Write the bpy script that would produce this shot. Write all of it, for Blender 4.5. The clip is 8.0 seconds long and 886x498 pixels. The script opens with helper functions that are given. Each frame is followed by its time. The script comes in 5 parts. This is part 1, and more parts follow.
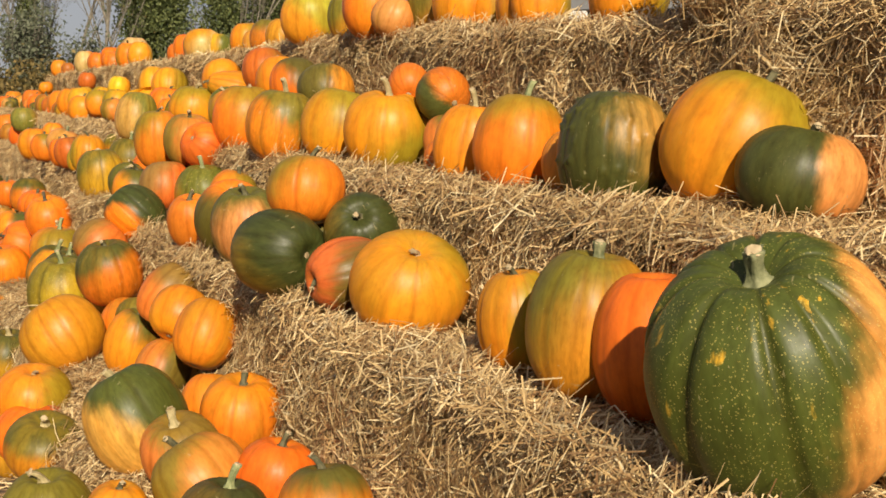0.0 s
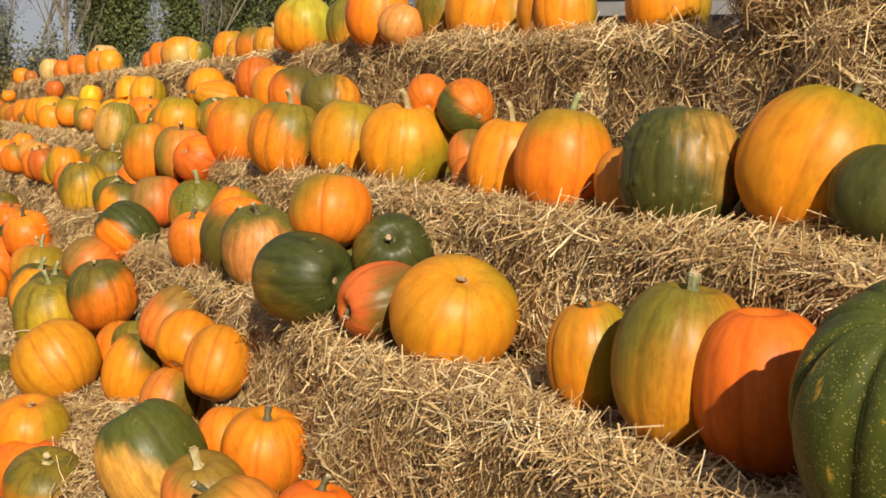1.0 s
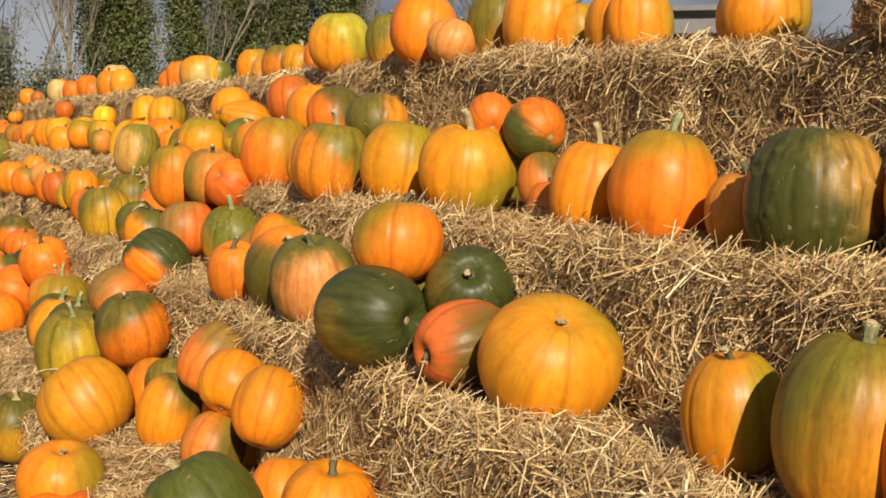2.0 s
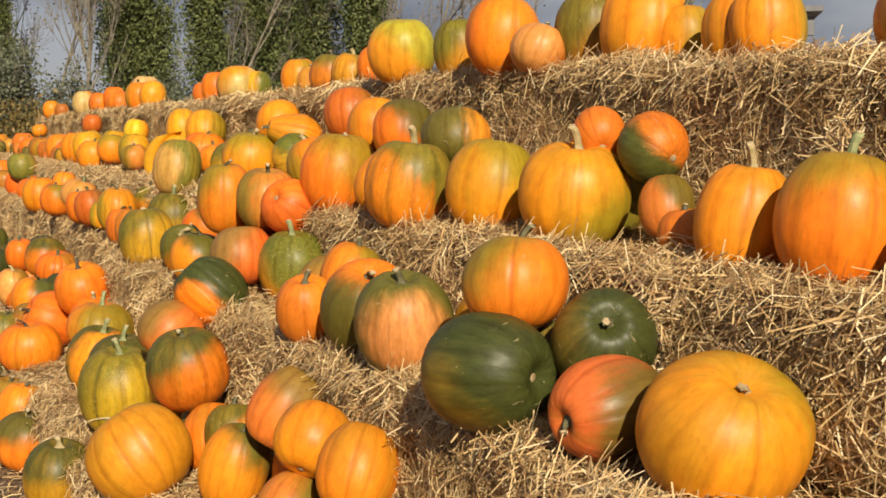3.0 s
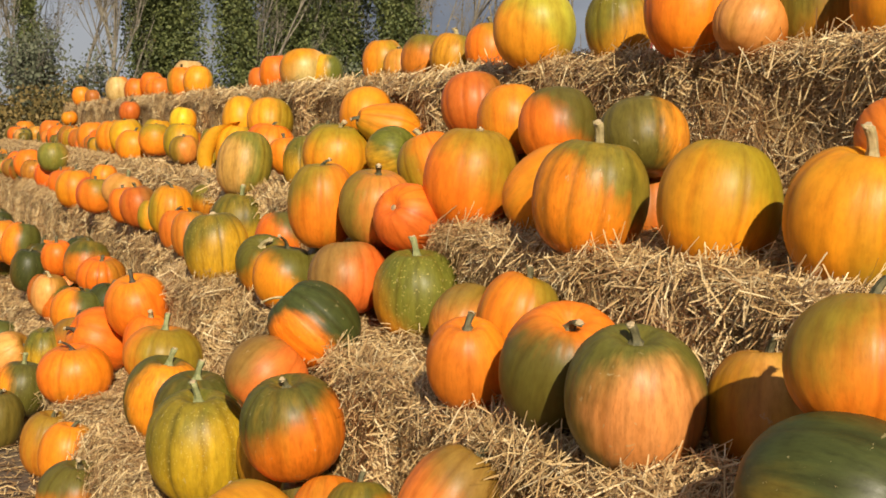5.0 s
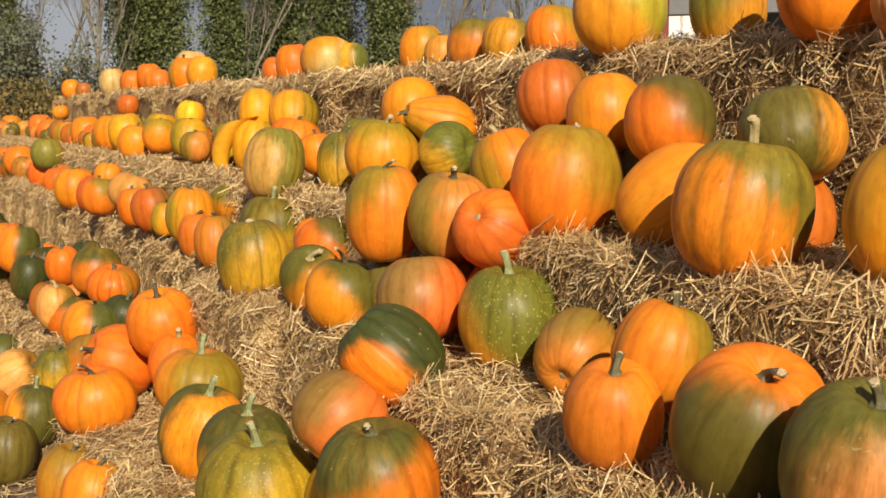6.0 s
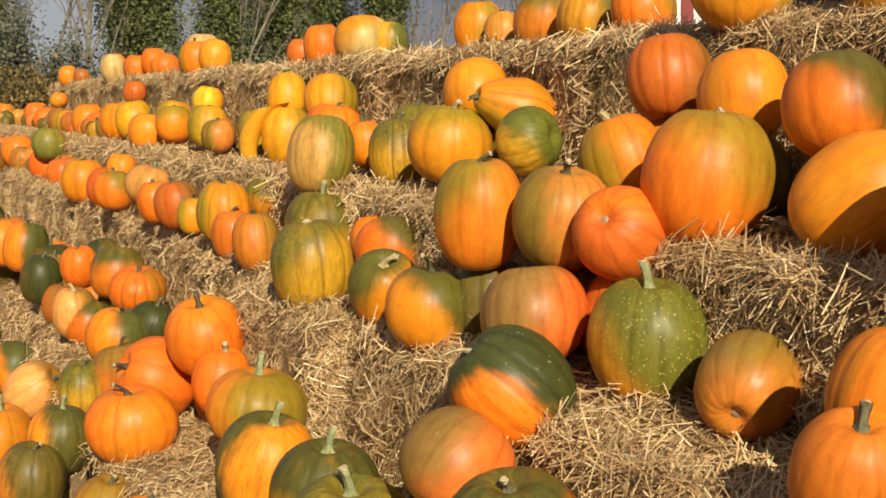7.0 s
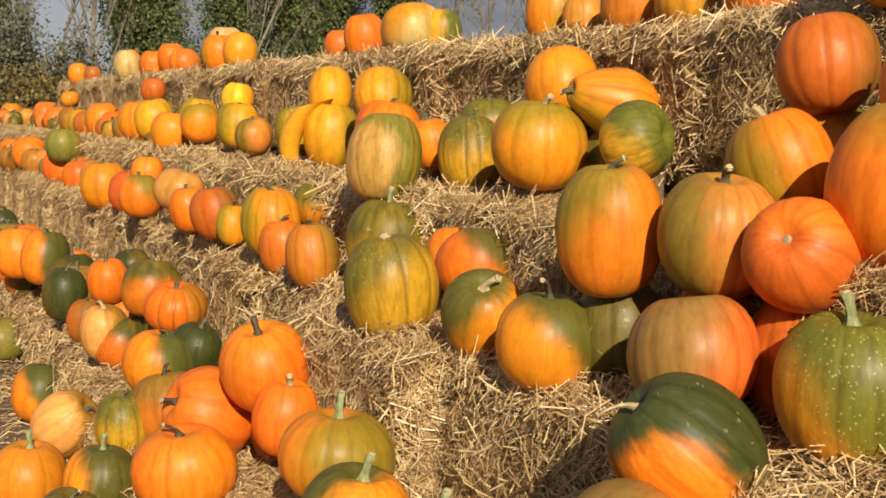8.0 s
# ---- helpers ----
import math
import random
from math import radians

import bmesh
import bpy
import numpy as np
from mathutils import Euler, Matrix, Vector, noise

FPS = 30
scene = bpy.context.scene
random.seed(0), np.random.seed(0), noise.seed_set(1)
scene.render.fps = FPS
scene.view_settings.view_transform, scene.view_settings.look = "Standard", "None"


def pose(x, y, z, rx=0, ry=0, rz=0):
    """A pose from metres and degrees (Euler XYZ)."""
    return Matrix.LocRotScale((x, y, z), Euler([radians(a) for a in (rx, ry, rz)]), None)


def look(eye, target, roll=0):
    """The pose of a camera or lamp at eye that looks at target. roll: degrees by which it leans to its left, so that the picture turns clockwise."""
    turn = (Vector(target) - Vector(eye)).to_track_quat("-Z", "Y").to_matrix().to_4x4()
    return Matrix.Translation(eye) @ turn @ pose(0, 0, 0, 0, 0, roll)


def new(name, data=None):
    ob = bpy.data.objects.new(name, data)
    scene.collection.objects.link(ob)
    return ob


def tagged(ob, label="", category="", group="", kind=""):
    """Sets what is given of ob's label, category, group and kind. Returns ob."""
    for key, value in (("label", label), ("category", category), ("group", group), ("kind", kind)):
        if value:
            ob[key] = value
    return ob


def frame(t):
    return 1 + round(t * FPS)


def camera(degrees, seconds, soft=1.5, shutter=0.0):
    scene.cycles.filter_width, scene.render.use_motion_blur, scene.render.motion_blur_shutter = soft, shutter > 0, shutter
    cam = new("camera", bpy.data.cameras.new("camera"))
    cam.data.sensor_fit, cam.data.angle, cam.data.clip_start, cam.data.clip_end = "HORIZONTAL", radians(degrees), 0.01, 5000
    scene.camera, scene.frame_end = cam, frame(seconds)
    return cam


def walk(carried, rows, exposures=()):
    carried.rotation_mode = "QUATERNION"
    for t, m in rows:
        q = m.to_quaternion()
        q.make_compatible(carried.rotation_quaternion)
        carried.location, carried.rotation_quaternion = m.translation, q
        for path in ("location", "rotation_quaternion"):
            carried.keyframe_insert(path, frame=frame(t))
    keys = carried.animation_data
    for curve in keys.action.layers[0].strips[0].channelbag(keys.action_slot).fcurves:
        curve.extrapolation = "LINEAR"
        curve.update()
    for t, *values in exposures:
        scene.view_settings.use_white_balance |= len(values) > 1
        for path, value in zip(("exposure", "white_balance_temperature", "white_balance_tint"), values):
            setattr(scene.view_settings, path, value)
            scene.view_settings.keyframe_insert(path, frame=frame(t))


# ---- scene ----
cam = camera(39.2, 8.0, soft=1.75)
PATH = [
    (0, (0.061, 0.217, 1.467), (0.03, 2.201, 1.22), 0.1),
    (0.5, (-0.057, 0.337, 1.475), (-0.051, 2.322, 1.234), 0.2),
    (1, (-0.201, 0.483, 1.492), (-0.163, 2.468, 1.255), 0.0),
    (1.5, (-0.323, 0.652, 1.495), (-0.275, 2.639, 1.269), 0.1),
    (1.7, (-0.368, 0.739, 1.493), (-0.322, 2.727, 1.276), 0.0),
    (2.8, (-0.655, 1.282, 1.525), (-0.636, 3.272, 1.332), -0.5),
    (3, (-0.713, 1.416, 1.536), (-0.699, 3.407, 1.341), -0.7),
    (3.5, (-0.822, 1.663, 1.538), (-0.823, 3.654, 1.346), -0.5),
    (4, (-0.932, 1.934, 1.544), (-0.948, 3.925, 1.345), -0.1),
    (4.5, (-1.07, 2.205, 1.545), (-1.083, 4.194, 1.341), 0.1),
    (4.7, (-1.129, 2.337, 1.543), (-1.142, 4.326, 1.338), 0.1),
    (6, (-1.573, 3.154, 1.568), (-1.555, 5.141, 1.343), -0.5),
    (6.5, (-1.756, 3.432, 1.571), (-1.723, 5.418, 1.333), -0.7),
    (7, (-1.923, 3.765, 1.571), (-1.886, 5.749, 1.321), -1.0),
    (7.5, (-2.068, 4.063, 1.573), (-2.031, 6.046, 1.317), -1.5),
    (8, (-2.222, 4.383, 1.583), (-2.19, 6.365, 1.322), -1.8),
]
walk(cam, [(t, look(eye, target, roll)) for t, eye, target, roll in PATH])

# ---- light ----
SUN_ELEVATION, SUN_HEADING = 29.0, 24.0 - 14.0   # shadows fall along the tiers, a little uphill
world = bpy.data.worlds.new("sky")
scene.world = world
world.use_nodes = True
wn, wl = world.node_tree.nodes, world.node_tree.links
sky = wn.new("ShaderNodeTexSky")
sky.sky_type, sky.sun_disc = "NISHITA", False
sky.sun_elevation, sky.sun_rotation = radians(SUN_ELEVATION), radians(180 - SUN_HEADING)
wcoord, wmap = wn.new("ShaderNodeTexCoord"), wn.new("ShaderNodeMapping")
wmap.inputs["Scale"].default_value = (1.0, 1.0, 3.2)
clouds = wn.new("ShaderNodeTexNoise")
clouds.inputs["Scale"].default_value, clouds.inputs["Detail"].default_value = 3.0, 7.0
cramp = wn.new("ShaderNodeValToRGB")
cramp.color_ramp.elements[0].position, cramp.color_ramp.elements[0].color = 0.40, (2.6, 2.75, 3.6, 1)
cramp.color_ramp.elements[1].position, cramp.color_ramp.elements[1].color = 0.62, (6.6, 6.7, 7.3, 1)
wmix = wn.new("ShaderNodeMix")
wmix.data_type = "RGBA"
wmix.inputs["Factor"].default_value = 0.85
back = wn["Background"]
back.inputs["Strength"].default_value = 0.05
wl.new(wcoord.outputs["Generated"], wmap.inputs["Vector"])
wl.new(wmap.outputs["Vector"], clouds.inputs["Vector"])
wl.new(clouds.outputs["Fac"], cramp.inputs["Fac"])
wl.new(sky.outputs["Color"], wmix.inputs["A"])
wl.new(cramp.outputs["Color"], wmix.inputs["B"])
wl.new(wmix.outputs["Result"], back.inputs["Color"])

sun = new("sun", bpy.data.lights.new("sun", "SUN"))
sun.data.energy, sun.data.angle, sun.data.color = 5.3, radians(0.6), (1.0, 0.88, 0.67)
h, e = radians(SUN_HEADING), radians(SUN_ELEVATION)
sun.matrix_world = look((0, 0, 30), Vector((0, 0, 30)) + Vector((-math.sin(h) * math.cos(e), math.cos(h) * math.cos(e), -math.sin(e))))

scene.view_settings.exposure = 0.27

# ---- plan: u runs along the tiers, v climbs across them ----
TURN_UV = radians(24.2)
AXIS_U = Vector((-math.sin(TURN_UV), math.cos(TURN_UV), 0))
AXIS_V = Vector((math.cos(TURN_UV), math.sin(TURN_UV), 0))


def at(u, v, z):
    return AXIS_U * u + AXIS_V * v + Vector((0, 0, z))


GROUND, SECOND, THIRD, FOURTH = -0.12, 0.77, 1.15, 1.74


def crest(u):
    """How far the fourth tier rises or sags along its length."""
    return float(np.interp(u, (3.5, 5.0, 6.3, 7.3, 9.0), (-0.05, -0.02, 0.01, 0.025, 0.01)))


def bank(v):
    """Height of the sloping lowest straw row."""
    return 0.16 + 0.2 * (min(max(v, 0.6), 1.22) - 0.75)


# ---- materials ----
def material(name, rough=0.6):
    m = bpy.data.materials.new(name)
    m.use_nodes = True
    b = m.node_tree.nodes["Principled BSDF"]
    b.inputs["Roughness"].default_value = rough
    return m, m.node_tree.nodes, m.node_tree.links, b


def ramp(nodes, stops):
    r = nodes.new("ShaderNodeValToRGB")
    while len(r.color_ramp.elements) < len(stops):
        r.color_ramp.elements.new(0.5)
    for el, (p, c) in zip(r.color_ramp.elements, stops):
        el.position, el.color = p, (*c, 1) if len(c) == 3 else c
    return r


def noise_node(nodes, links, vector, scale, detail=3.0, rough=0.5):
    n = nodes.new("ShaderNodeTexNoise")
    n.inputs["Scale"].default_value, n.inputs["Detail"].default_value, n.inputs["Roughness"].default_value = scale, detail, rough
    if vector:
        links.new(vector, n.inputs["Vector"])
    return n


def math_node(nodes, links, op, a, b=None, clamp=False):
    n = nodes.new("ShaderNodeMath")
    n.operation, n.use_clamp = op, clamp
    for i, x in enumerate((a, b)):
        if x is None:
            continue
        if isinstance(x, (int, float)):
            n.inputs[i].default_value = x
        else:
            links.new(x, n.inputs[i])
    return n.outputs[0]


def mix_colour(nodes, links, fac, a, b, mode="MIX"):
    n = nodes.new("ShaderNodeMix")
    n.data_type, n.blend_type = "RGBA", mode
    for key, x in (("Factor", fac), ("A", a), ("B", b)):
        if isinstance(x, (int, float)):
            n.inputs[key].default_value = x
        elif isinstance(x, tuple):
            n.inputs[key].default_value = (*x, 1)
        else:
            links.new(x, n.inputs[key])
    return n.outputs["Result"]


def bumped(nodes, links, b, height, strength, distance):
    n = nodes.new("ShaderNodeBump")
    n.inputs["Strength"].default_value, n.inputs["Distance"].default_value = strength, distance
    links.new(height, n.inputs["Height"])
    links.new(n.outputs["Normal"], b.inputs["Normal"])


def straw_material(name, tone, rough=0.5):
    """Single straws: every stalk its own shade from bleached to brown."""
    m, n, l, b = material(name, rough)
    geo = n.new("ShaderNodeNewGeometry")
    r = ramp(n, [(0.0, (0.20, 0.105, 0.042)), (0.25, (0.40, 0.25, 0.115)), (0.6, (0.63, 0.44, 0.21)), (0.88, (0.79, 0.60, 0.335)), (1.0, (0.88, 0.75, 0.49))])
    l.new(geo.outputs["Random Per Island"], r.inputs["Fac"])
    tc = n.new("ShaderNodeTexCoord")
    big = noise_node(n, l, tc.outputs["Object"], 3.0, 3)
    rr = ramp(n, [(0.3, (0.80 * tone, 0.76 * tone, 0.68 * tone)), (0.7, (tone, tone, tone))])
    l.new(big.outputs["Fac"], rr.inputs["Fac"])
    l.new(mix_colour(n, l, 1.0, r.outputs["Color"], rr.outputs["Color"], "MULTIPLY"), b.inputs["Base Color"])
    b.inputs["Specular IOR Level"].default_value = 0.35
    return m


def bale_material():
    """The packed mass behind the loose stalks."""
    m, n, l, b = material("packed_straw", 0.8)
    tc = n.new("ShaderNodeTexCoord")
    heights = []
    for k, (sc, rot) in enumerate((((9, 90, 60), 0.4), ((70, 12, 80), 1.1), ((60, 60, 10), 2.0))):
        mp = n.new("ShaderNodeMapping")
        mp.inputs["Scale"].default_value, mp.inputs["Rotation"].default_value = sc, (rot * 0.4, rot * 0.7, rot)
        l.new(tc.outputs["Object"], mp.inputs["Vector"])
        heights.append(noise_node(n, l, mp.outputs["Vector"], 1.0, 4, 0.6).outputs["Fac"])
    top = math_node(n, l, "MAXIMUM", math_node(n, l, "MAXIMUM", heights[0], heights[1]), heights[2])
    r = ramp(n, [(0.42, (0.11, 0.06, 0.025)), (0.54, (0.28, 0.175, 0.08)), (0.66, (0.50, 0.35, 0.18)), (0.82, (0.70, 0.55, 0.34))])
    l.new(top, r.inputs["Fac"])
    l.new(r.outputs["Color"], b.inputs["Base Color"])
    bumped(n, l, b, top, 0.9, 0.02)
    return m


STRAW = straw_material("straw_stalks", 1.0)
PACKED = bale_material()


def earth_material():
    m, n, l, b = material("trodden_earth", 0.95)
    tc = n.new("ShaderNodeTexCoord")
    a, c = noise_node(n, l, tc.outputs["Object"], 0.7, 6), noise_node(n, l, tc.outputs["Object"], 22, 5, 0.65)
    r1 = ramp(n, [(0.35, (0.10, 0.065, 0.045)), (0.65, (0.21, 0.15, 0.10))])
    r2 = ramp(n, [(0.3, (0.55, 0.5, 0.45)), (0.7, (1.0, 1.0, 1.0))])
    l.new(a.outputs["Fac"], r1.inputs["Fac"])
    l.new(c.outputs["Fac"], r2.inputs["Fac"])
    l.new(mix_colour(n, l, 1.0, r1.outputs["Color"], r2.outputs["Color"], "MULTIPLY"), b.inputs["Base Color"])
    bumped(n, l, b, c.outputs["Fac"], 0.6, 0.02)
    return m


EARTH = earth_material()

ORANGE, RED, AMBER, YELLOW = (0.76, 0.185, 0.011), (0.61, 0.138, 0.015), (0.79, 0.235, 0.011), (0.78, 0.31, 0.014)
LEMON, GREEN, DARK, OLIVE, TAN, PALE = (0.82, 0.52, 0.02), (0.085, 0.082, 0.015), (0.042, 0.050, 0.014), (0.33, 0.215, 0.014), (0.62, 0.27, 0.065), (0.58, 0.40, 0.15)
BRONZE, OCHRE = (0.46, 0.135, 0.012), (0.60, 0.23, 0.012)
# skin: ground colour, second colour, how far the second spreads on its side (-1 none, 1 all), at the crown, streaks, specks, softness, words
SKINS = {
    "orange": (ORANGE, AMBER, -0.3, 0.0, 0.3, 0.0, 0.8, "ripe orange pumpkin, shallow ribs"),
    "red": (RED, ORANGE, -0.2, 0.0, 0.3, 0.0, 0.8, "deep reddish-orange smooth pumpkin"),
    "amber": (AMBER, OLIVE, -0.45, 0.0, 0.35, 0.0, 0.9, "golden orange ribbed pumpkin"),
    "yellow": (YELLOW, OLIVE, -0.3, 0.1, 0.35, 0.0, 0.9, "yellow-orange pumpkin flushed green"),
    "lemon": (LEMON, YELLOW, -0.2, 0.0, 0.2, 0.0, 0.8, "bright lemon yellow squash"),
    "bronze": ((0.60, 0.165, 0.010), GREEN, -0.35, 0.6, 0.8, 0.0, 0.9, "bronze-orange pumpkin turning from green"),
    "ochre": (OCHRE, OLIVE, -0.4, 0.4, 0.5, 0.0, 0.9, "ochre orange pumpkin with olive streaks"),
    "tan": (TAN, BRONZE, -0.3, 0.0, 0.4, 0.1, 0.8, "pinkish tan weathered pumpkin"),
    "pale_tan": (PALE, AMBER, -0.1, 0.1, 0.4, 0.0, 0.9, "pale tan squash flushed yellow"),
    "tan_green": ((0.40, 0.15, 0.02), (0.66, 0.24, 0.04), -0.25, 0.0, 0.6, 0.0, 0.7, "brownish pumpkin with tan side"),
    "orange_green": (ORANGE, GREEN, -0.22, 0.45, 0.5, 0.05, 0.7, "orange pumpkin with green-flushed side"),
    "face_tan": ((0.12, 0.11, 0.018), (0.60, 0.25, 0.065), -0.45, -0.4, 0.3, 0.05, 0.7, "green pumpkin with peach-tan face"),
    "green_tan": ((0.06, 0.066, 0.015), TAN, -0.45, -0.4, 0.35, 0.25, 0.35, "dark green pumpkin with peach side"),
    "giant": ((0.064, 0.078, 0.013), (0.70, 0.31, 0.075), -0.42, -0.1, 0.5, 0.8, 0.5, "speckled green pumpkin with peach side"),
    "green_orange": ((0.05, 0.062, 0.015), AMBER, -0.58, -0.45, 0.35, 0.15, 0.5, "half dark green, half orange pumpkin"),
    "green_yellow": ((0.46, 0.24, 0.014), GREEN, -0.4, 0.55, 0.8, 0.1, 0.8, "olive yellow pumpkin with green crown"),
    "green_speckled": ((0.56, 0.235, 0.014), (0.14, 0.14, 0.018), -0.35, 0.1, 0.6, 0.9, 0.8, "green and yellow speckled pumpkin"),
    "dark_green": ((0.050, 0.055, 0.013), (0.17, 0.10, 0.014), -0.6, 0.0, 0.5, 0.1, 0.9, "glossy dark green round pumpkin"),
    "striped": ((0.72, 0.215, 0.012), (0.19, 0.15, 0.018), -0.30, 0.2, 1.0, 0.3, 0.6, "orange pumpkin with green stripes"),
    "pale_green": ((0.19, 0.175, 0.03), (0.60, 0.31, 0.09), -0.35, -0.2, 0.7, 0.4, 0.8, "pale green tall faded squash"),
    "warty": ((0.068, 0.066, 0.015), (0.42, 0.20, 0.045), -0.85, -0.3, 0.5, 0.35, 0.6, "warty dark green pumpkin, tan patch"),
    "olive_gold": ((0.55, 0.205, 0.016), (0.17, 0.135, 0.016), -0.35, 0.15, 0.5, 0.0, 0.9, "golden tan pumpkin shaded olive green"),
    "rib_gold": ((0.72, 0.195, 0.012), (0.33, 0.215, 0.014), -0.35, 0.0, 0.6, 0.0, 0.6, "golden orange ribbed pumpkin, olive stripe"),
    "red_olive": ((0.62, 0.16, 0.03), (0.15, 0.10, 0.018), -0.40, -0.1, 0.5, 0.0, 0.6, "pinkish orange pumpkin smeared olive brown"),
    "orange_moss": ((0.75, 0.21, 0.012), (0.115, 0.095, 0.016), -0.40, 0.0, 0.4, 0.0, 0.7, "orange pumpkin with dark mossy green side"),
    "orange_olive": ((0.74, 0.195, 0.012), (0.26, 0.175, 0.016), -0.40, 0.1, 0.5, 0.0, 0.9, "orange pumpkin flushed olive green"),
    "moss_orange": ((0.13, 0.095, 0.018), (0.62, 0.19, 0.02), -0.40, -0.1, 0.5, 0.05, 0.7, "dull brownish green pumpkin, orange patch"),
    "moss_gold": ((0.13, 0.135, 0.018), (0.62, 0.33, 0.02), -0.40, 0.0, 0.4, 0.05, 0.7, "green squash fading to golden yellow"),
    "tan_orange": ((0.68, 0.205, 0.026), (0.25, 0.15, 0.03), -0.45, 0.1, 0.4, 0.0, 0.9, "tan orange pumpkin with dull green blush"),
    "tan_olive": ((0.64, 0.215, 0.035), (0.24, 0.155, 0.022), -0.40, 0.15, 0.8, 0.0, 0.7, "pinkish tan pumpkin striped olive brown"),
    "red_tan_top": ((0.70, 0.185, 0.022), (0.29, 0.17, 0.038), -0.45, 0.1, 0.4, 0.0, 1.1, "low orange pumpkin, scuffed olive-tan shoulder"),
    "gold_green": ((0.50, 0.285, 0.016), (0.135, 0.125, 0.016), -0.40, 0.25, 0.7, 0.75, 0.8, "yellow-gold pumpkin flecked and shaded green"),
    "green_amber": ((0.10, 0.092, 0.016), (0.74, 0.27, 0.012), -0.40, -0.25, 0.4, 0.05, 0.7, "dark green pumpkin ripening to amber"),
    "amber_moss": ((0.78, 0.255, 0.012), (0.085, 0.088, 0.016), -0.35, 0.05, 0.35, 0.0, 0.6, "amber pumpkin with dark green half"),
    "green_peach": ((0.082, 0.088, 0.016), (0.66, 0.30, 0.06), -0.45, -0.3, 0.3, 0.25, 0.5, "dark green pumpkin with peach-coloured cheek"),
    "green_red": ((0.085, 0.085, 0.018), RED, -0.40, 0.0, 0.25, 0.05, 0.5, "half dark green, half red-orange pumpkin"),
    "face_peach": ((0.33, 0.15, 0.022), (0.74, 0.31, 0.085), -0.45, 0.0, 0.5, 0.0, 0.5, "brown striped pumpkin with peach face"),
    "red_brown": ((0.53, 0.150, 0.016), (0.27, 0.125, 0.02), -0.45, 0.2, 0.5, 0.0, 0.9, "rusty red-brown ribbed pumpkin"),
    "orange_rib": ((0.76, 0.20, 0.010), (0.42, 0.17, 0.012), -0.4, 0.1, 1.0, 0.0, 0.6, "orange pumpkin with deep green-lined ribs"),
    "pear_flush": ((0.80, 0.31, 0.018), (0.42, 0.36, 0.03), -0.35, 0.1, 0.3, 0.0, 0.9, "yellow-orange upright squash flushed pale green"),
    "scarlet": ((0.72, 0.118, 0.012), RED, -0.3, 0.0, 0.4, 0.0, 0.9, "bright red-orange pumpkin"),
    "gourd": (ORANGE, OLIVE, -0.3, -0.2, 0.4, 0.0, 0.9, "orange gourd with pointed neck"),
    "swan": ((0.80, 0.36, 0.015), OLIVE, -0.2, 0.1, 0.4, 0.0, 0.9, "yellow crookneck squash, arching neck"),
}


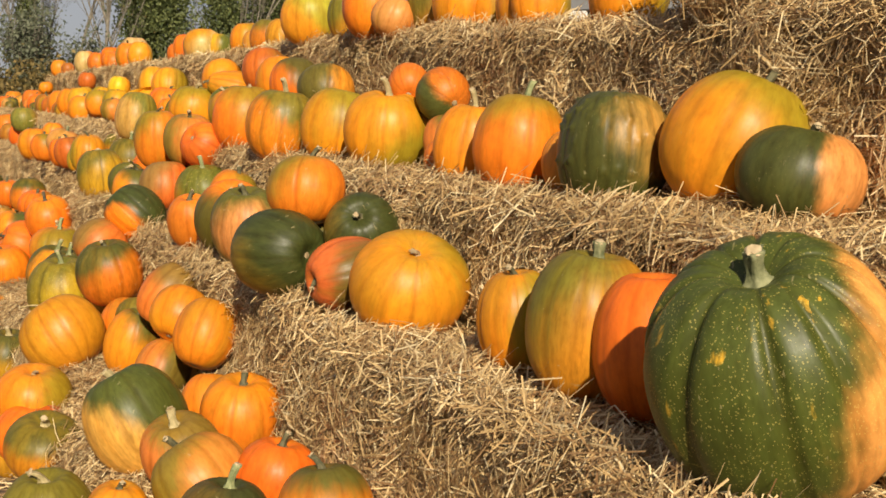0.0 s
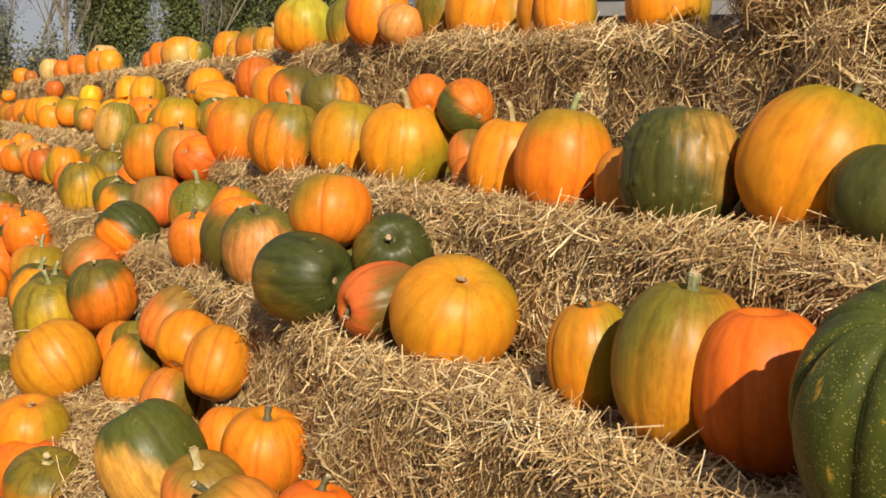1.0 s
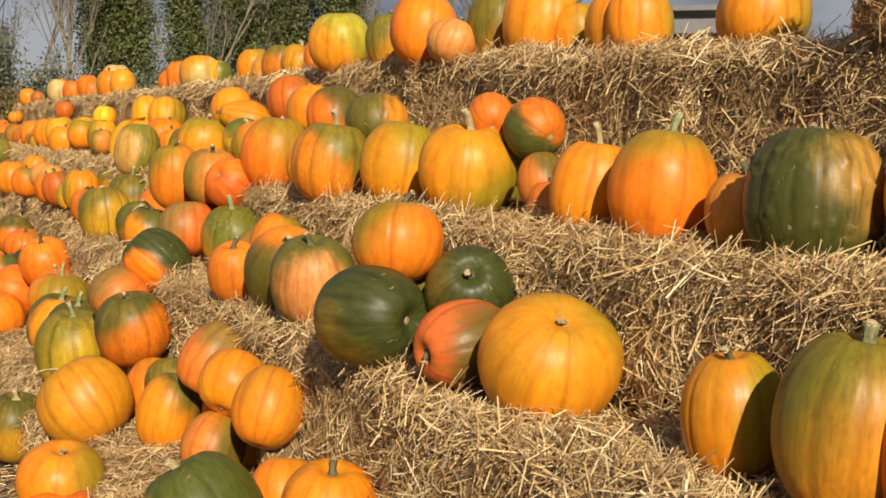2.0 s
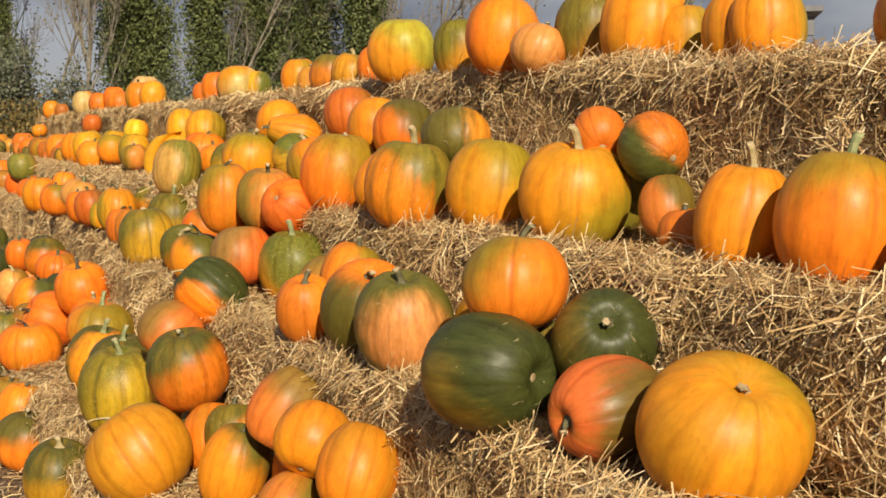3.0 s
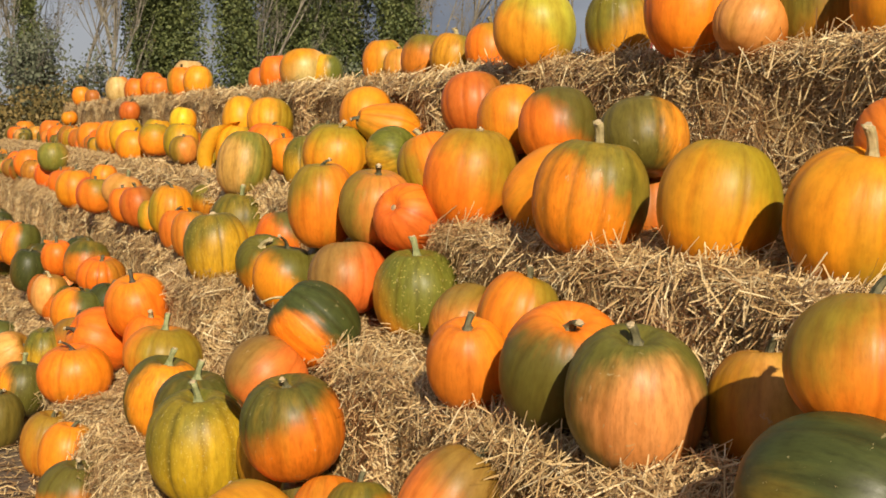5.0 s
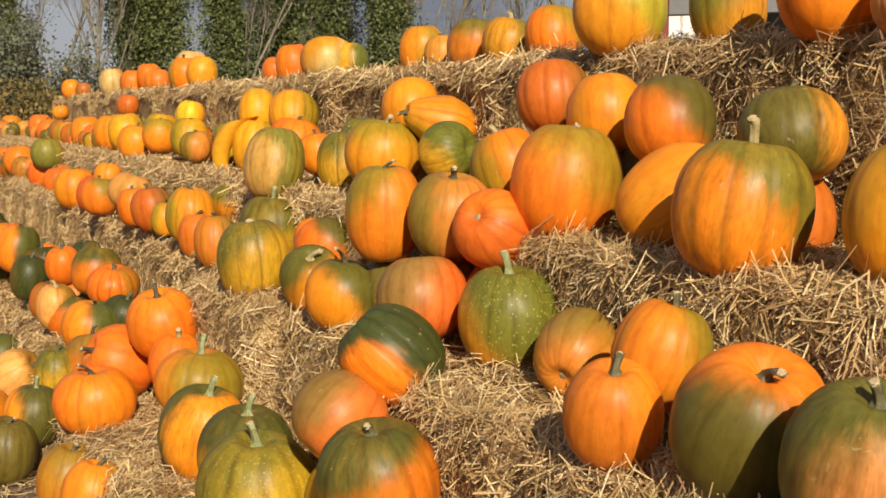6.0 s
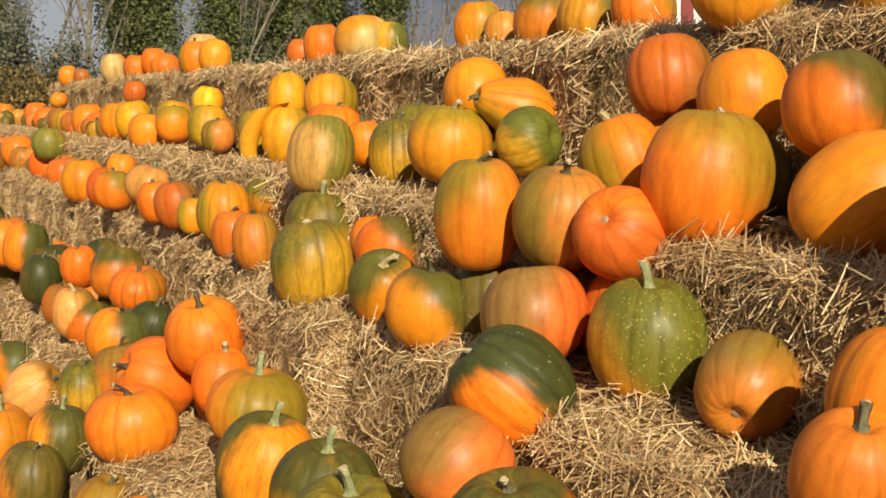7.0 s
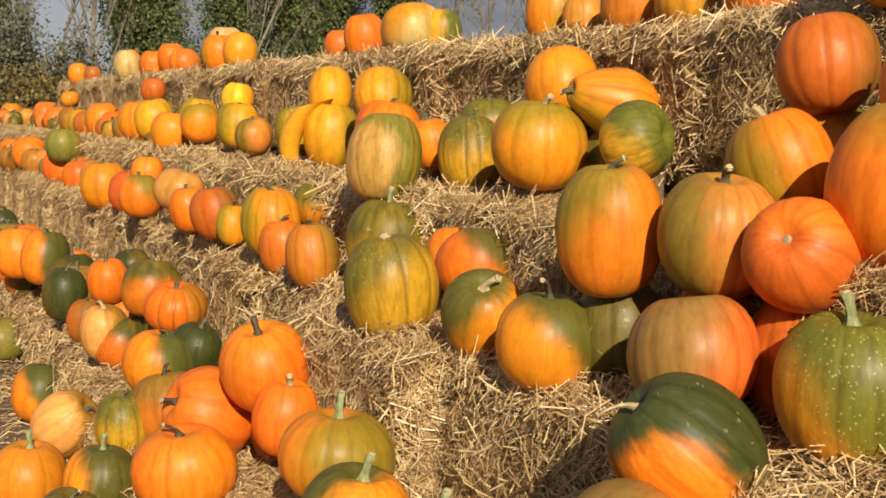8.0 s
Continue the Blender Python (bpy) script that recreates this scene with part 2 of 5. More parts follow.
def skin_material(name):
    base, second, side, crown, streak, specks, soft, _ = SKINS[name]
    m, n, l, b = material("skin_" + name, 0.36)
    pole = n.new("ShaderNodeAttribute")
    pole.attribute_name = "pole"
    info, tc = n.new("ShaderNodeObjectInfo"), n.new("ShaderNodeTexCoord")
    shift = n.new("ShaderNodeVectorMath")
    shift.operation = "MULTIPLY_ADD"
    l.new(info.outputs["Random"], shift.inputs[0])
    shift.inputs[1].default_value = (17.0, 29.0, 41.0)
    l.new(tc.outputs["Object"], shift.inputs[2])
    spot = shift.outputs["Vector"]
    shift2 = n.new("ShaderNodeVectorMath")
    shift2.operation = "MULTIPLY_ADD"
    l.new(pole.outputs["Vector"], shift2.inputs[0])
    shift2.inputs[1].default_value = (1.0, 1.0, 0.28)
    jump = n.new("ShaderNodeVectorMath")
    jump.operation = "SCALE"
    jump.inputs[0].default_value = (13.0, 7.0, 23.0)
    l.new(info.outputs["Random"], jump.inputs["Scale"])
    l.new(jump.outputs["Vector"], shift2.inputs[2])
    along = shift2.outputs["Vector"]
    sep = n.new("ShaderNodeSeparateXYZ")
    l.new(pole.outputs["Vector"], sep.inputs[0])
    streaks = noise_node(n, l, along, 5.5, 4, 0.6).outputs["Fac"]
    cloud = noise_node(n, l, spot, 5.0, 4, 0.55).outputs["Fac"]
    fine = noise_node(n, l, spot, 60.0, 4, 0.6).outputs["Fac"]
    # side flush, broken up by streaks and clouds
    flush = n.new("ShaderNodeAttribute")
    flush.attribute_name = "flush"
    f = math_node(n, l, "ADD", flush.outputs["Fac"], side)
    f = math_node(n, l, "ADD", f, math_node(n, l, "MULTIPLY", math_node(n, l, "SUBTRACT", streaks, 0.5), 0.9 * streak))
    f = math_node(n, l, "ADD", f, math_node(n, l, "MULTIPLY", math_node(n, l, "SUBTRACT", cloud, 0.5), 1.0))
    f = math_node(n, l, "ADD", f, math_node(n, l, "MULTIPLY", math_node(n, l, "POWER", math_node(n, l, "MAXIMUM", sep.outputs["Z"], 0.0), 1.7), crown * 1.6))
    ease = n.new("ShaderNodeMapRange")
    ease.interpolation_type = "SMOOTHSTEP"
    ease.inputs["From Min"].default_value, ease.inputs["From Max"].default_value = 0.1 - soft * 0.45, 0.1 + soft * 0.55
    l.new(f, ease.inputs["Value"])
    colour = mix_colour(n, l, ease.outputs["Result"], base, second)
    if base not in (GREEN, DARK) and name not in ("giant", "green_tan", "warty", "green_orange", "dark_green", "face_tan", "red", "green_peach", "green_red", "green_amber", "face_peach", "red_tan_top", "moss_orange", "moss_gold", "orange_moss", "scarlet", "green_speckled", "olive_gold", "amber_moss"):
        # unripe flush, strong on some fruit and absent on others
        low = noise_node(n, l, along, 1.7, 2, 0.5).outputs["Fac"]
        g = math_node(n, l, "ADD", low, math_node(n, l, "MULTIPLY", sep.outputs["Z"], 0.10))
        g = math_node(n, l, "ADD", g, math_node(n, l, "MULTIPLY", math_node(n, l, "SUBTRACT", info.outputs["Random"], 0.5), 0.22))
        g = math_node(n, l, "ADD", g, math_node(n, l, "MULTIPLY", math_node(n, l, "SUBTRACT", streaks, 0.5), 0.22))
        fl = n.new("ShaderNodeMapRange")
        fl.interpolation_type = "SMOOTHSTEP"
        fl.inputs["From Min"].default_value, fl.inputs["From Max"].default_value, fl.inputs["To Max"].default_value = 0.42, 0.82, 0.5
        l.new(g, fl.inputs["Value"])
        colour = mix_colour(n, l, fl.outputs["Result"], colour, (0.30, 0.17, 0.013))
    # ripening differences along the ribs
    green = name in ("green_yellow", "green_speckled", "dark_green", "giant", "green_tan", "face_tan", "pale_green", "warty", "striped", "green_orange", "bronze", "tan_green", "gold_green", "green_amber", "green_peach", "moss_gold", "moss_orange", "olive_gold", "green_red")
    vary = ramp(n, [(0.28, (0.62, 0.62, 0.6) if green else (0.84, 0.78, 0.68)), (0.5, (1.0, 1.0, 1.0)), (0.75, (1.32, 1.22, 1.1) if green else (1.05, 1.12, 1.1))])
    l.new(streaks, vary.inputs["Fac"])
    colour = mix_colour(n, l, 0.65, colour, vary.outputs["Color"], "MULTIPLY")
    thin = ramp(n, [(0.32, (0.74, 0.72, 0.66)), (0.5, (1.0, 1.0, 1.0)), (0.72, (1.12, 1.14, 1.15))])
    l.new(noise_node(n, l, along, 17.0, 3, 0.6).outputs["Fac"], thin.inputs["Fac"])
    colour = mix_colour(n, l, 0.75 if green else 0.45, colour, thin.outputs["Color"], "MULTIPLY")
    hue = n.new("ShaderNodeHueSaturation")
    l.new(colour, hue.inputs["Color"])
    l.new(math_node(n, l, "ADD", math_node(n, l, "MULTIPLY", info.outputs["Random"], 0.022), 0.489), hue.inputs["Hue"])
    l.new(math_node(n, l, "ADD", math_node(n, l, "MULTIPLY", cloud, 0.35), 0.83), hue.inputs["Value"])
    colour = hue.outputs["Color"]
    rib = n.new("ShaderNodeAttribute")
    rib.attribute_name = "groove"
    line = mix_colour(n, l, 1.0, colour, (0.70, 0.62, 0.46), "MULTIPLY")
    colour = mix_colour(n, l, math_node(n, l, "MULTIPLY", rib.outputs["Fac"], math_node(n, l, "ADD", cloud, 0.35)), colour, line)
    if name in ("striped", "orange_rib", "gold_green"):
        # dark green lines left in the furrows
        colour = mix_colour(n, l, math_node(n, l, "MULTIPLY", math_node(n, l, "POWER", rib.outputs["Fac"], 2.0), 0.8), colour, (0.075, 0.07, 0.014))
    mott = ramp(n, [(0.3, (0.80, 0.76, 0.70)), (0.55, (1.0, 1.0, 1.0)), (0.78, (1.08, 1.12, 1.2))])
    l.new(noise_node(n, l, spot, 22.0, 5, 0.62).outputs["Fac"], mott.inputs["Fac"])
    colour = mix_colour(n, l, 0.7, colour, mott.outputs["Color"], "MULTIPLY")
    if name == "giant":
        blot = n.new("ShaderNodeMapRange")
        blot.inputs["From Min"].default_value, blot.inputs["From Max"].default_value = 0.60, 0.70
        l.new(streaks, blot.inputs["Value"])
        colour = mix_colour(n, l, math_node(n, l, "MULTIPLY", blot.outputs["Result"], math_node(n, l, "GREATER_THAN", cloud, 0.52)), colour, (0.66, 0.36, 0.03))
    if specks:
        vor = n.new("ShaderNodeTexVoronoi")
        vor.inputs["Scale"].default_value = 165.0 if name == "giant" else 78.0
        l.new(spot, vor.inputs["Vector"])
        s = math_node(n, l, "LESS_THAN", vor.outputs["Distance"], math_node(n, l, "MULTIPLY", math_node(n, l, "MULTIPLY", cloud, fine), (0.88 if name == "giant" else 0.75) * min(1.0, specks + 0.2)))
        colour = mix_colour(n, l, math_node(n, l, "MULTIPLY", s, 0.42 * specks), colour, (0.62, 0.50, 0.14))
    if green:
        # pale scuffs and scratches on the unripe skins
        scr = n.new("ShaderNodeMapping")
        scr.inputs["Scale"].default_value, scr.inputs["Rotation"].default_value = (90, 14, 40), (0.5, 0.9, 0.3)
        l.new(spot, scr.inputs["Vector"])
        sc = math_node(n, l, "GREATER_THAN", noise_node(n, l, scr.outputs["Vector"], 1.0, 3, 0.6).outputs["Fac"], 0.69)
        colour = mix_colour(n, l, math_node(n, l, "MULTIPLY", sc, 0.4), colour, (0.40, 0.33, 0.16))
    # small corky blemishes and dirt
    cork = math_node(n, l, "GREATER_THAN", noise_node(n, l, spot, 17.0, 5, 0.7).outputs["Fac"], 0.70)
    colour = mix_colour(n, l, math_node(n, l, "MULTIPLY", cork, 0.45), colour, (0.42, 0.30, 0.15))
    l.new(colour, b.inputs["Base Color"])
    rr = math_node(n, l, "ADD", math_node(n, l, "ADD", math_node(n, l, "MULTIPLY", fine, 0.20), math_node(n, l, "MULTIPLY", cloud, 0.22)), 0.24)
    l.new(rr, b.inputs["Roughness"])
    b.inputs["Specular IOR Level"].default_value = 0.28
    h = math_node(n, l, "ADD", math_node(n, l, "MULTIPLY", fine, 0.25), math_node(n, l, "MULTIPLY", streaks, 0.8))
    bumped(n, l, b, h, 0.22, 0.006)
    return m


SKIN_MATERIALS = {k: skin_material(k) for k in SKINS}


def stem_material(name, low, high):
    m, n, l, b = material(name, 0.75)
    tc = n.new("ShaderNodeTexCoord")
    a = noise_node(n, l, tc.outputs["Object"], 45, 4, 0.65)
    r = ramp(n, [(0.3, low), (0.7, high)])
    l.new(a.outputs["Fac"], r.inputs["Fac"])
    l.new(r.outputs["Color"], b.inputs["Base Color"])
    bumped(n, l, b, a.outputs["Fac"], 0.5, 0.004)
    return m


STEMS = {
    "s": stem_material("stem_green_grey", (0.045, 0.045, 0.02), (0.17, 0.145, 0.07)),
    "dry": stem_material("stem_dry", (0.20, 0.13, 0.06), (0.42, 0.31, 0.17)),
    "pale": stem_material("stem_pale", (0.26, 0.21, 0.09), (0.50, 0.39, 0.20)),
}
CORK = stem_material("stem_cork", (0.36, 0.26, 0.14), (0.60, 0.47, 0.29))
STEMS["thick"], STEMS["curl"], STEMS["blossom"] = stem_material("stem_heavy", (0.075, 0.09, 0.035), (0.30, 0.29, 0.15)), STEMS["s"], STEMS["dry"]
STEMS["tall"], STEMS["flat"] = stem_material("stem_fresh", (0.12, 0.14, 0.05), (0.36, 0.36, 0.17)), STEMS["pale"]
STEMS["wisp"], STEMS["horn"] = STEMS["pale"], STEMS["pale"]
STEMS["dark"], STEMS["curl_dry"], STEMS["dry_tall"] = stem_material("stem_dark", (0.03, 0.026, 0.016), (0.10, 0.08, 0.045)), STEMS["pale"], STEMS["dry"]
STEM_WORDS = {"horn": "long pale tapering stem", "wisp": "thin withered curved stem", "tall": "pale green fluted stem", "flat": "short pale green stem", "dark": "dark brown woody stem", "curl_dry": "withered curling stem", "dry_tall": "dry tan stem stump", "s": "grey-green ridged stem", "dry": "dry brown stem", "pale": "pale straw-coloured stem", "thick": "thick pale-cut stem", "curl": "dark curling stem", "blossom": "round tan blossom scar", "none": "round tan blossom scar"}


# ---- mesh helpers ----
def mesh_from(name, verts, faces, mat, smooth=True):
    """A mesh from numpy arrays of vertices and equal-sided faces."""
    me = bpy.data.meshes.new(name)
    verts, faces = np.asarray(verts, dtype=np.float32), np.asarray(faces, dtype=np.int32)
    k = faces.shape[1]
    me.vertices.add(len(verts))
    me.vertices.foreach_set("co", verts.ravel())
    me.loops.add(faces.size)
    me.loops.foreach_set("vertex_index", faces.ravel())
    me.polygons.add(len(faces))
    me.polygons.foreach_set("loop_start", np.arange(0, faces.size, k, dtype=np.int32))
    me.polygons.foreach_set("use_smooth", np.full(len(faces), smooth))
    me.update(calc_edges=True)
    me.materials.append(mat)
    return me


def bm_mesh(name, bm, mat, smooth=False):
    me = bpy.data.meshes.new(name)
    for f in bm.faces:
        f.smooth = smooth
    bm.to_mesh(me)
    bm.free()
    me.materials.append(mat)
    return me


def part(name, me, parent, label="", m=None):
    ob = new(name, me)
    ob.parent = parent
    if m is not None:
        ob.matrix_local = m
    return tagged(ob, label)


def lattice(rows, cols, wrap):
    """Quads over a grid of rows x cols points; wrap closes the columns."""
    r, c = np.meshgrid(np.arange(rows - 1), np.arange(cols if wrap else cols - 1), indexing="ij")
    r, c = r.ravel(), c.ravel()
    d = (c + 1) % cols
    return np.stack([r * cols + c, r * cols + d, (r + 1) * cols + d, (r + 1) * cols + c], 1)


rng = np.random.default_rng(7)


# ---- straw ----
def stalks(points, normals, length, width, lift, flat=None, rg=rng, bent=True):
    """Thin bent ribbons lying about on a surface."""
    k = len(points)
    rnd = rg.normal(size=(k, 3))
    if flat is not None:
        rnd = rnd * np.asarray(flat)
    t = rnd - (rnd * normals).sum(1, keepdims=True) * normals
    t /= np.linalg.norm(t, axis=1, keepdims=True) + 1e-9
    d = t + normals * rg.normal(0.0, lift, size=(k, 1))
    d /= np.linalg.norm(d, axis=1, keepdims=True)
    side = np.cross(d, normals) + 0.5 * normals * rg.normal(size=(k, 1))
    side /= np.linalg.norm(side, axis=1, keepdims=True) + 1e-9
    half = rg.uniform(length[0], length[1], size=(k, 1)) * 0.5
    w = rg.uniform(width[0], width[1], size=(k, 1)) * 0.5
    mid = points + normals * rg.uniform(-0.004, 0.016, size=(k, 1))
    bow = normals * half * rg.normal(0.04, 0.14, size=(k, 1)) + side * half * rg.normal(0, 0.16, size=(k, 1))
    if not bent:
        v = np.stack([mid - d * half - side * w, mid - d * half + side * w, mid + d * half + side * w, mid + d * half - side * w], 1).reshape(-1, 3)
        return v, np.arange(4 * k).reshape(-1, 4)
    v = np.stack([mid - d * half - side * w, mid - d * half + side * w, mid + bow - side * w, mid + bow + side * w, mid + d * half - side * w, mid + d * half + side * w], 1).reshape(-1, 3)
    b = np.arange(k)[:, None] * 6
    f = np.concatenate([b + np.array([[0, 1, 3, 2]]), b + np.array([[2, 3, 5, 4]])])
    return v, f


def rounded_block(size, step, radius, rough, seed):
    """Points, normals and quads of a soft-edged block centred on its base."""
    rg = np.random.default_rng(seed)
    sx, sy, sz = size
    verts, norms, faces, base = [], [], [], 0
    half = np.array(size) / 2
    for ax in range(3):
        for sg in (-1, 1):
            a, b = [(1, 2), (2, 0), (0, 1)][ax]
            na, nb = max(2, int(size[a] / step)), max(2, int(size[b] / step))
            ga, gb = np.meshgrid(np.linspace(-half[a], half[a], na + 1), np.linspace(-half[b], half[b], nb + 1), indexing="ij")
            p = np.zeros((ga.size, 3))
            p[:, a], p[:, b], p[:, ax] = ga.ravel(), gb.ravel(), sg * half[ax]
            q = np.clip(p, -half + radius, half - radius)
            d = p - q
            d /= np.linalg.norm(d, axis=1, keepdims=True)
            verts.append(q + d * radius)
            norms.append(d)
            f = lattice(na + 1, nb + 1, False)
            faces.append((f if sg > 0 else f[:, ::-1]) + base)
            base += len(p)
    verts, norms, faces = np.concatenate(verts), np.concatenate(norms), np.concatenate(faces)
    _, first, back_to = np.unique(np.round(verts, 5), axis=0, return_index=True, return_inverse=True)
    verts, norms, faces = verts[first], norms[first], back_to.ravel()[faces]
    wob = np.zeros(len(verts))
    for k in range(14):
        fr = rg.normal(size=3) * rg.choice([5, 12, 26])
        wob += np.sin(verts @ fr + rg.uniform(0, 6.28)) * rough / 3.2
    verts = verts + norms * wob[:, None]
    verts[:, 2] += sz / 2
    return verts, norms, faces


def bale_meshes(size, count, seed, length, width, lift=0.26, step=0.06, bent=True, slope=0.0, radius=0.085):
    """The packed block of a bale and its covering of loose stalks."""
    rg = np.random.default_rng(seed)
    v, nm, f = rounded_block(size, step, radius, 0.022, seed)
    # the trodden front slopes back towards its upper edge
    v[:, 1] += np.where(nm[:, 1] < 0.5, slope, 0.0) * v[:, 2] / size[2] * (0.5 - v[:, 1] / size[1])
    nm = nm + np.array([0, 0, 1.0]) * np.where(nm[:, 1] < -0.6, slope / size[2], 0.0)[:, None]
    nm /= np.linalg.norm(nm, axis=1, keepdims=True)
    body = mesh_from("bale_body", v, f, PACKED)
    # stalks on the top, the two ends and the front (the -y side); few behind
    weight = np.where(nm[:, 2] < -0.5, 0.0, np.where(nm[:, 1] > 0.6, 0.05, np.where(np.abs(nm[:, 0]) > 0.8, 0.15, 1.0)))
    pick = rg.choice(len(v), size=count, p=weight / weight.sum())
    pts = v[pick] + rg.uniform(-0.6, 0.6, size=(count, 3)) * step
    pts -= nm[pick] * ((pts - v[pick]) * nm[pick]).sum(1, keepdims=True)
    sv, sf = stalks(pts, nm[pick], length, width, lift, rg=rg, bent=bent)
    # shaggy fringe along the upper front edge
    fr = count // 10
    ex = np.stack([rg.uniform(-size[0] / 2, size[0] / 2, fr), slope - size[1] / 2 + rg.normal(0.02, 0.03, fr), size[2] + rg.normal(-0.015, 0.02, fr)], 1)
    en = np.tile(np.array([[0, -0.7, 0.7]]), (fr, 1))
    s2, f2 = stalks(ex, en, (length[0], length[1] * 1.1), width, 0.34, rg=rg, bent=bent)
    sv, sf = np.concatenate([sv, s2]), np.concatenate([sf, f2 + len(sv)])
    return body, mesh_from("bale_stalks", sv, sf, STRAW, False)


def turned_uv(tilt=0.0, spin=0.0):
    """Rotation that lays x along the tiers and -y towards the open side."""
    return Matrix.Rotation(radians(24.2 + 90), 4, "Z") @ Matrix.Rotation(radians(180), 4, "Z") @ Matrix.Rotation(radians(spin), 4, "Z") @ Matrix.Rotation(radians(tilt), 4, "X")


def bale(meshes, u, v, z, tilt, spin, label, group):
    ob = new("straw_bale", meshes[0])
    ob.matrix_world = Matrix.Translation(at(u, v, z)) @ turned_uv(tilt, spin)
    part("loose_straw", meshes[1], ob)
    ob.children[0]["kind"] = "stuff"
    return tagged(ob, label, "straw bale", group)


NEAR_U, LAST_U = 9.0, 27.0
rows = {
    "second": (1.02, 0.64, 0.60, 1.15 + 0.32, SECOND - 0.60, 11500),
    "third": (1.02, 0.62, 0.40, 1.70 + 0.31, THIRD - 0.40, 9500),
    "fourth": (1.02, 0.60, 0.58, 2.32 + 0.30, FOURTH - 0.58, 9500),
}
# how far single bales of the second tier stand back or forward
SETBACK = [0.04, 0.04, 0.05, 0.06, 0.08, 0.08, 0.05, 0.08, -0.05, 0.14] + [0.14] * 6 + [0.10] * 12
random.seed(11)
for k, (row, (bl, bd, bh, bv, bz, count)) in enumerate(rows.items()):
    near = [bale_meshes((bl + 0.02, bd, bh), count, 20 + 10 * k + i, (0.03, 0.19), (0.0020, 0.0044), slope=0.08 if row == "second" else 0.05, radius=0.13 if row == "second" else 0.10) for i in range(4)]
    far = [bale_meshes((bl + 0.02, bd, bh), count // 2, 60 + 10 * k + i, (0.05, 0.16), (0.003, 0.0058), 0.2, 0.12, False, 0.08 if row == "second" else 0.03) for i in range(2)]
    u, i = 0.55, 0
    while u < LAST_U - (3.5 if row == "fourth" else 0.0):
        drift = 0.012 * max(0.0, u - 7.0) if row == "fourth" else SETBACK[i] + 0.045 if row == "second" and i < len(SETBACK) else 0.0
        kind = near[(i * 3 + k) % 4] if u < NEAR_U - (1 if row == "fourth" else 0) else far[i % 2]
        bale(kind, u, bv + min(drift, 0.2) + random.uniform(-0.025, 0.025), bz + random.uniform(-0.014, 0.010) + (0.018 if row == "second" and i in (4, 5, 6) else -0.035 if row == "second" and i == 3 else crest(u) if row == "fourth" else 0.0), 5.0 if row == "second" and i in (4, 5, 6) else 0.0, random.uniform(-1.6, 1.6), "golden straw bale in the %s tier, loose stalks sticking out" % row, "bales of the %s tier" % row)
        u += bl + random.uniform(-0.01, 0.03)
        i += 1

# the lowest row leans back against the second
near = [bale_meshes((1.04, 0.58, 0.34), 7000, 110 + i, (0.03, 0.16), (0.0022, 0.0044)) for i in range(3)]
far = [bale_meshes((1.04, 0.58, 0.34), 2000, 120 + i, (0.05, 0.14), (0.0045, 0.008), 0.2, 0.12, False) for i in range(2)]
u, i = 0.5, 0
while u < LAST_U:
    kind = near[i % 3] if u < NEAR_U + 2 else far[i % 2]
    bale(kind, u, 0.97, -0.13, 11.3, random.uniform(-1, 1), "trodden straw bale of the low tier, tilted back", "bales of the low tier")
    u += 1.03
    i += 1

# hidden bales that carry the third and fourth tiers
core = bale_meshes((1.04, 0.62, 0.52), 150, 140, (0.08, 0.2), (0.006, 0.010), 0.2, 0.2, False)
for row_v, row_z in ((2.18, SECOND - 0.54), (2.80, SECOND - 0.54), (2.80, THIRD - 0.54)):
    u = 0.55
    while u < LAST_U - 3:
        if row_z < 0.5 or row_v > 2.7:
            bale(core, u, row_v, row_z - 0.0, 0, 0, "plain straw bale inside the stack", "bales inside the stack")
        u += 1.05
# a bale raised on the fourth tier at its near end
top_meshes = bale_meshes((1.02, 0.50, 0.40), 5500, 151, (0.04, 0.15), (0.0026, 0.0052))
for u in (0.9, 1.95, 2.98):
    bale(top_meshes, u, 2.62, FOURTH - 0.05, 0, random.uniform(-2, 2), "straw bale stacked on the fourth tier", "bales on top")

flake_meshes = [bale_meshes((1.0, 1.0, 1.0), 420, 160 + i, (0.15, 0.45), (0.015, 0.028), 0.06, 0.2, False) for i in range(2)]


def flake(u, v, low, high, width):
    """A slab of straw that props up a pumpkin."""
    ob = new("straw_flake", flake_meshes[int(u * 10) % 2][0])
    ob.matrix_world = Matrix.Translation(at(u, v, low - 0.02)) @ turned_uv(0, (u * 37) % 20 - 10) @ Matrix.Diagonal((width * 0.55, width * 0.5, high - low + 0.04, 1))
    tagged(part("loose_straw", flake_meshes[int(u * 10) % 2][1], ob), kind="stuff")
    return tagged(ob, "wedge of packed straw under a pumpkin", "straw flake", "straw flakes")


# ---- ground ----
def ground():
    xs = np.concatenate([np.linspace(-400, -30, 12), np.linspace(-24, 24, 90), np.linspace(30, 400, 12)])
    gx, gy = np.meshgrid(xs, xs + 12, indexing="ij")
    z = GROUND + 0.012 * np.sin(gx * 3.1 + 1) * np.sin(gy * 2.7) + 0.008 * np.sin(gx * 7.3) * np.sin(gy * 8.1 + 2)
    ob = new("ground", mesh_from("ground", np.stack([gx.ravel(), gy.ravel(), z.ravel()], 1), lattice(len(xs), len(xs), False), EARTH))
    return tagged(ob, "bare trodden brown earth with scattered straw", "ground", kind="structure")


ground()


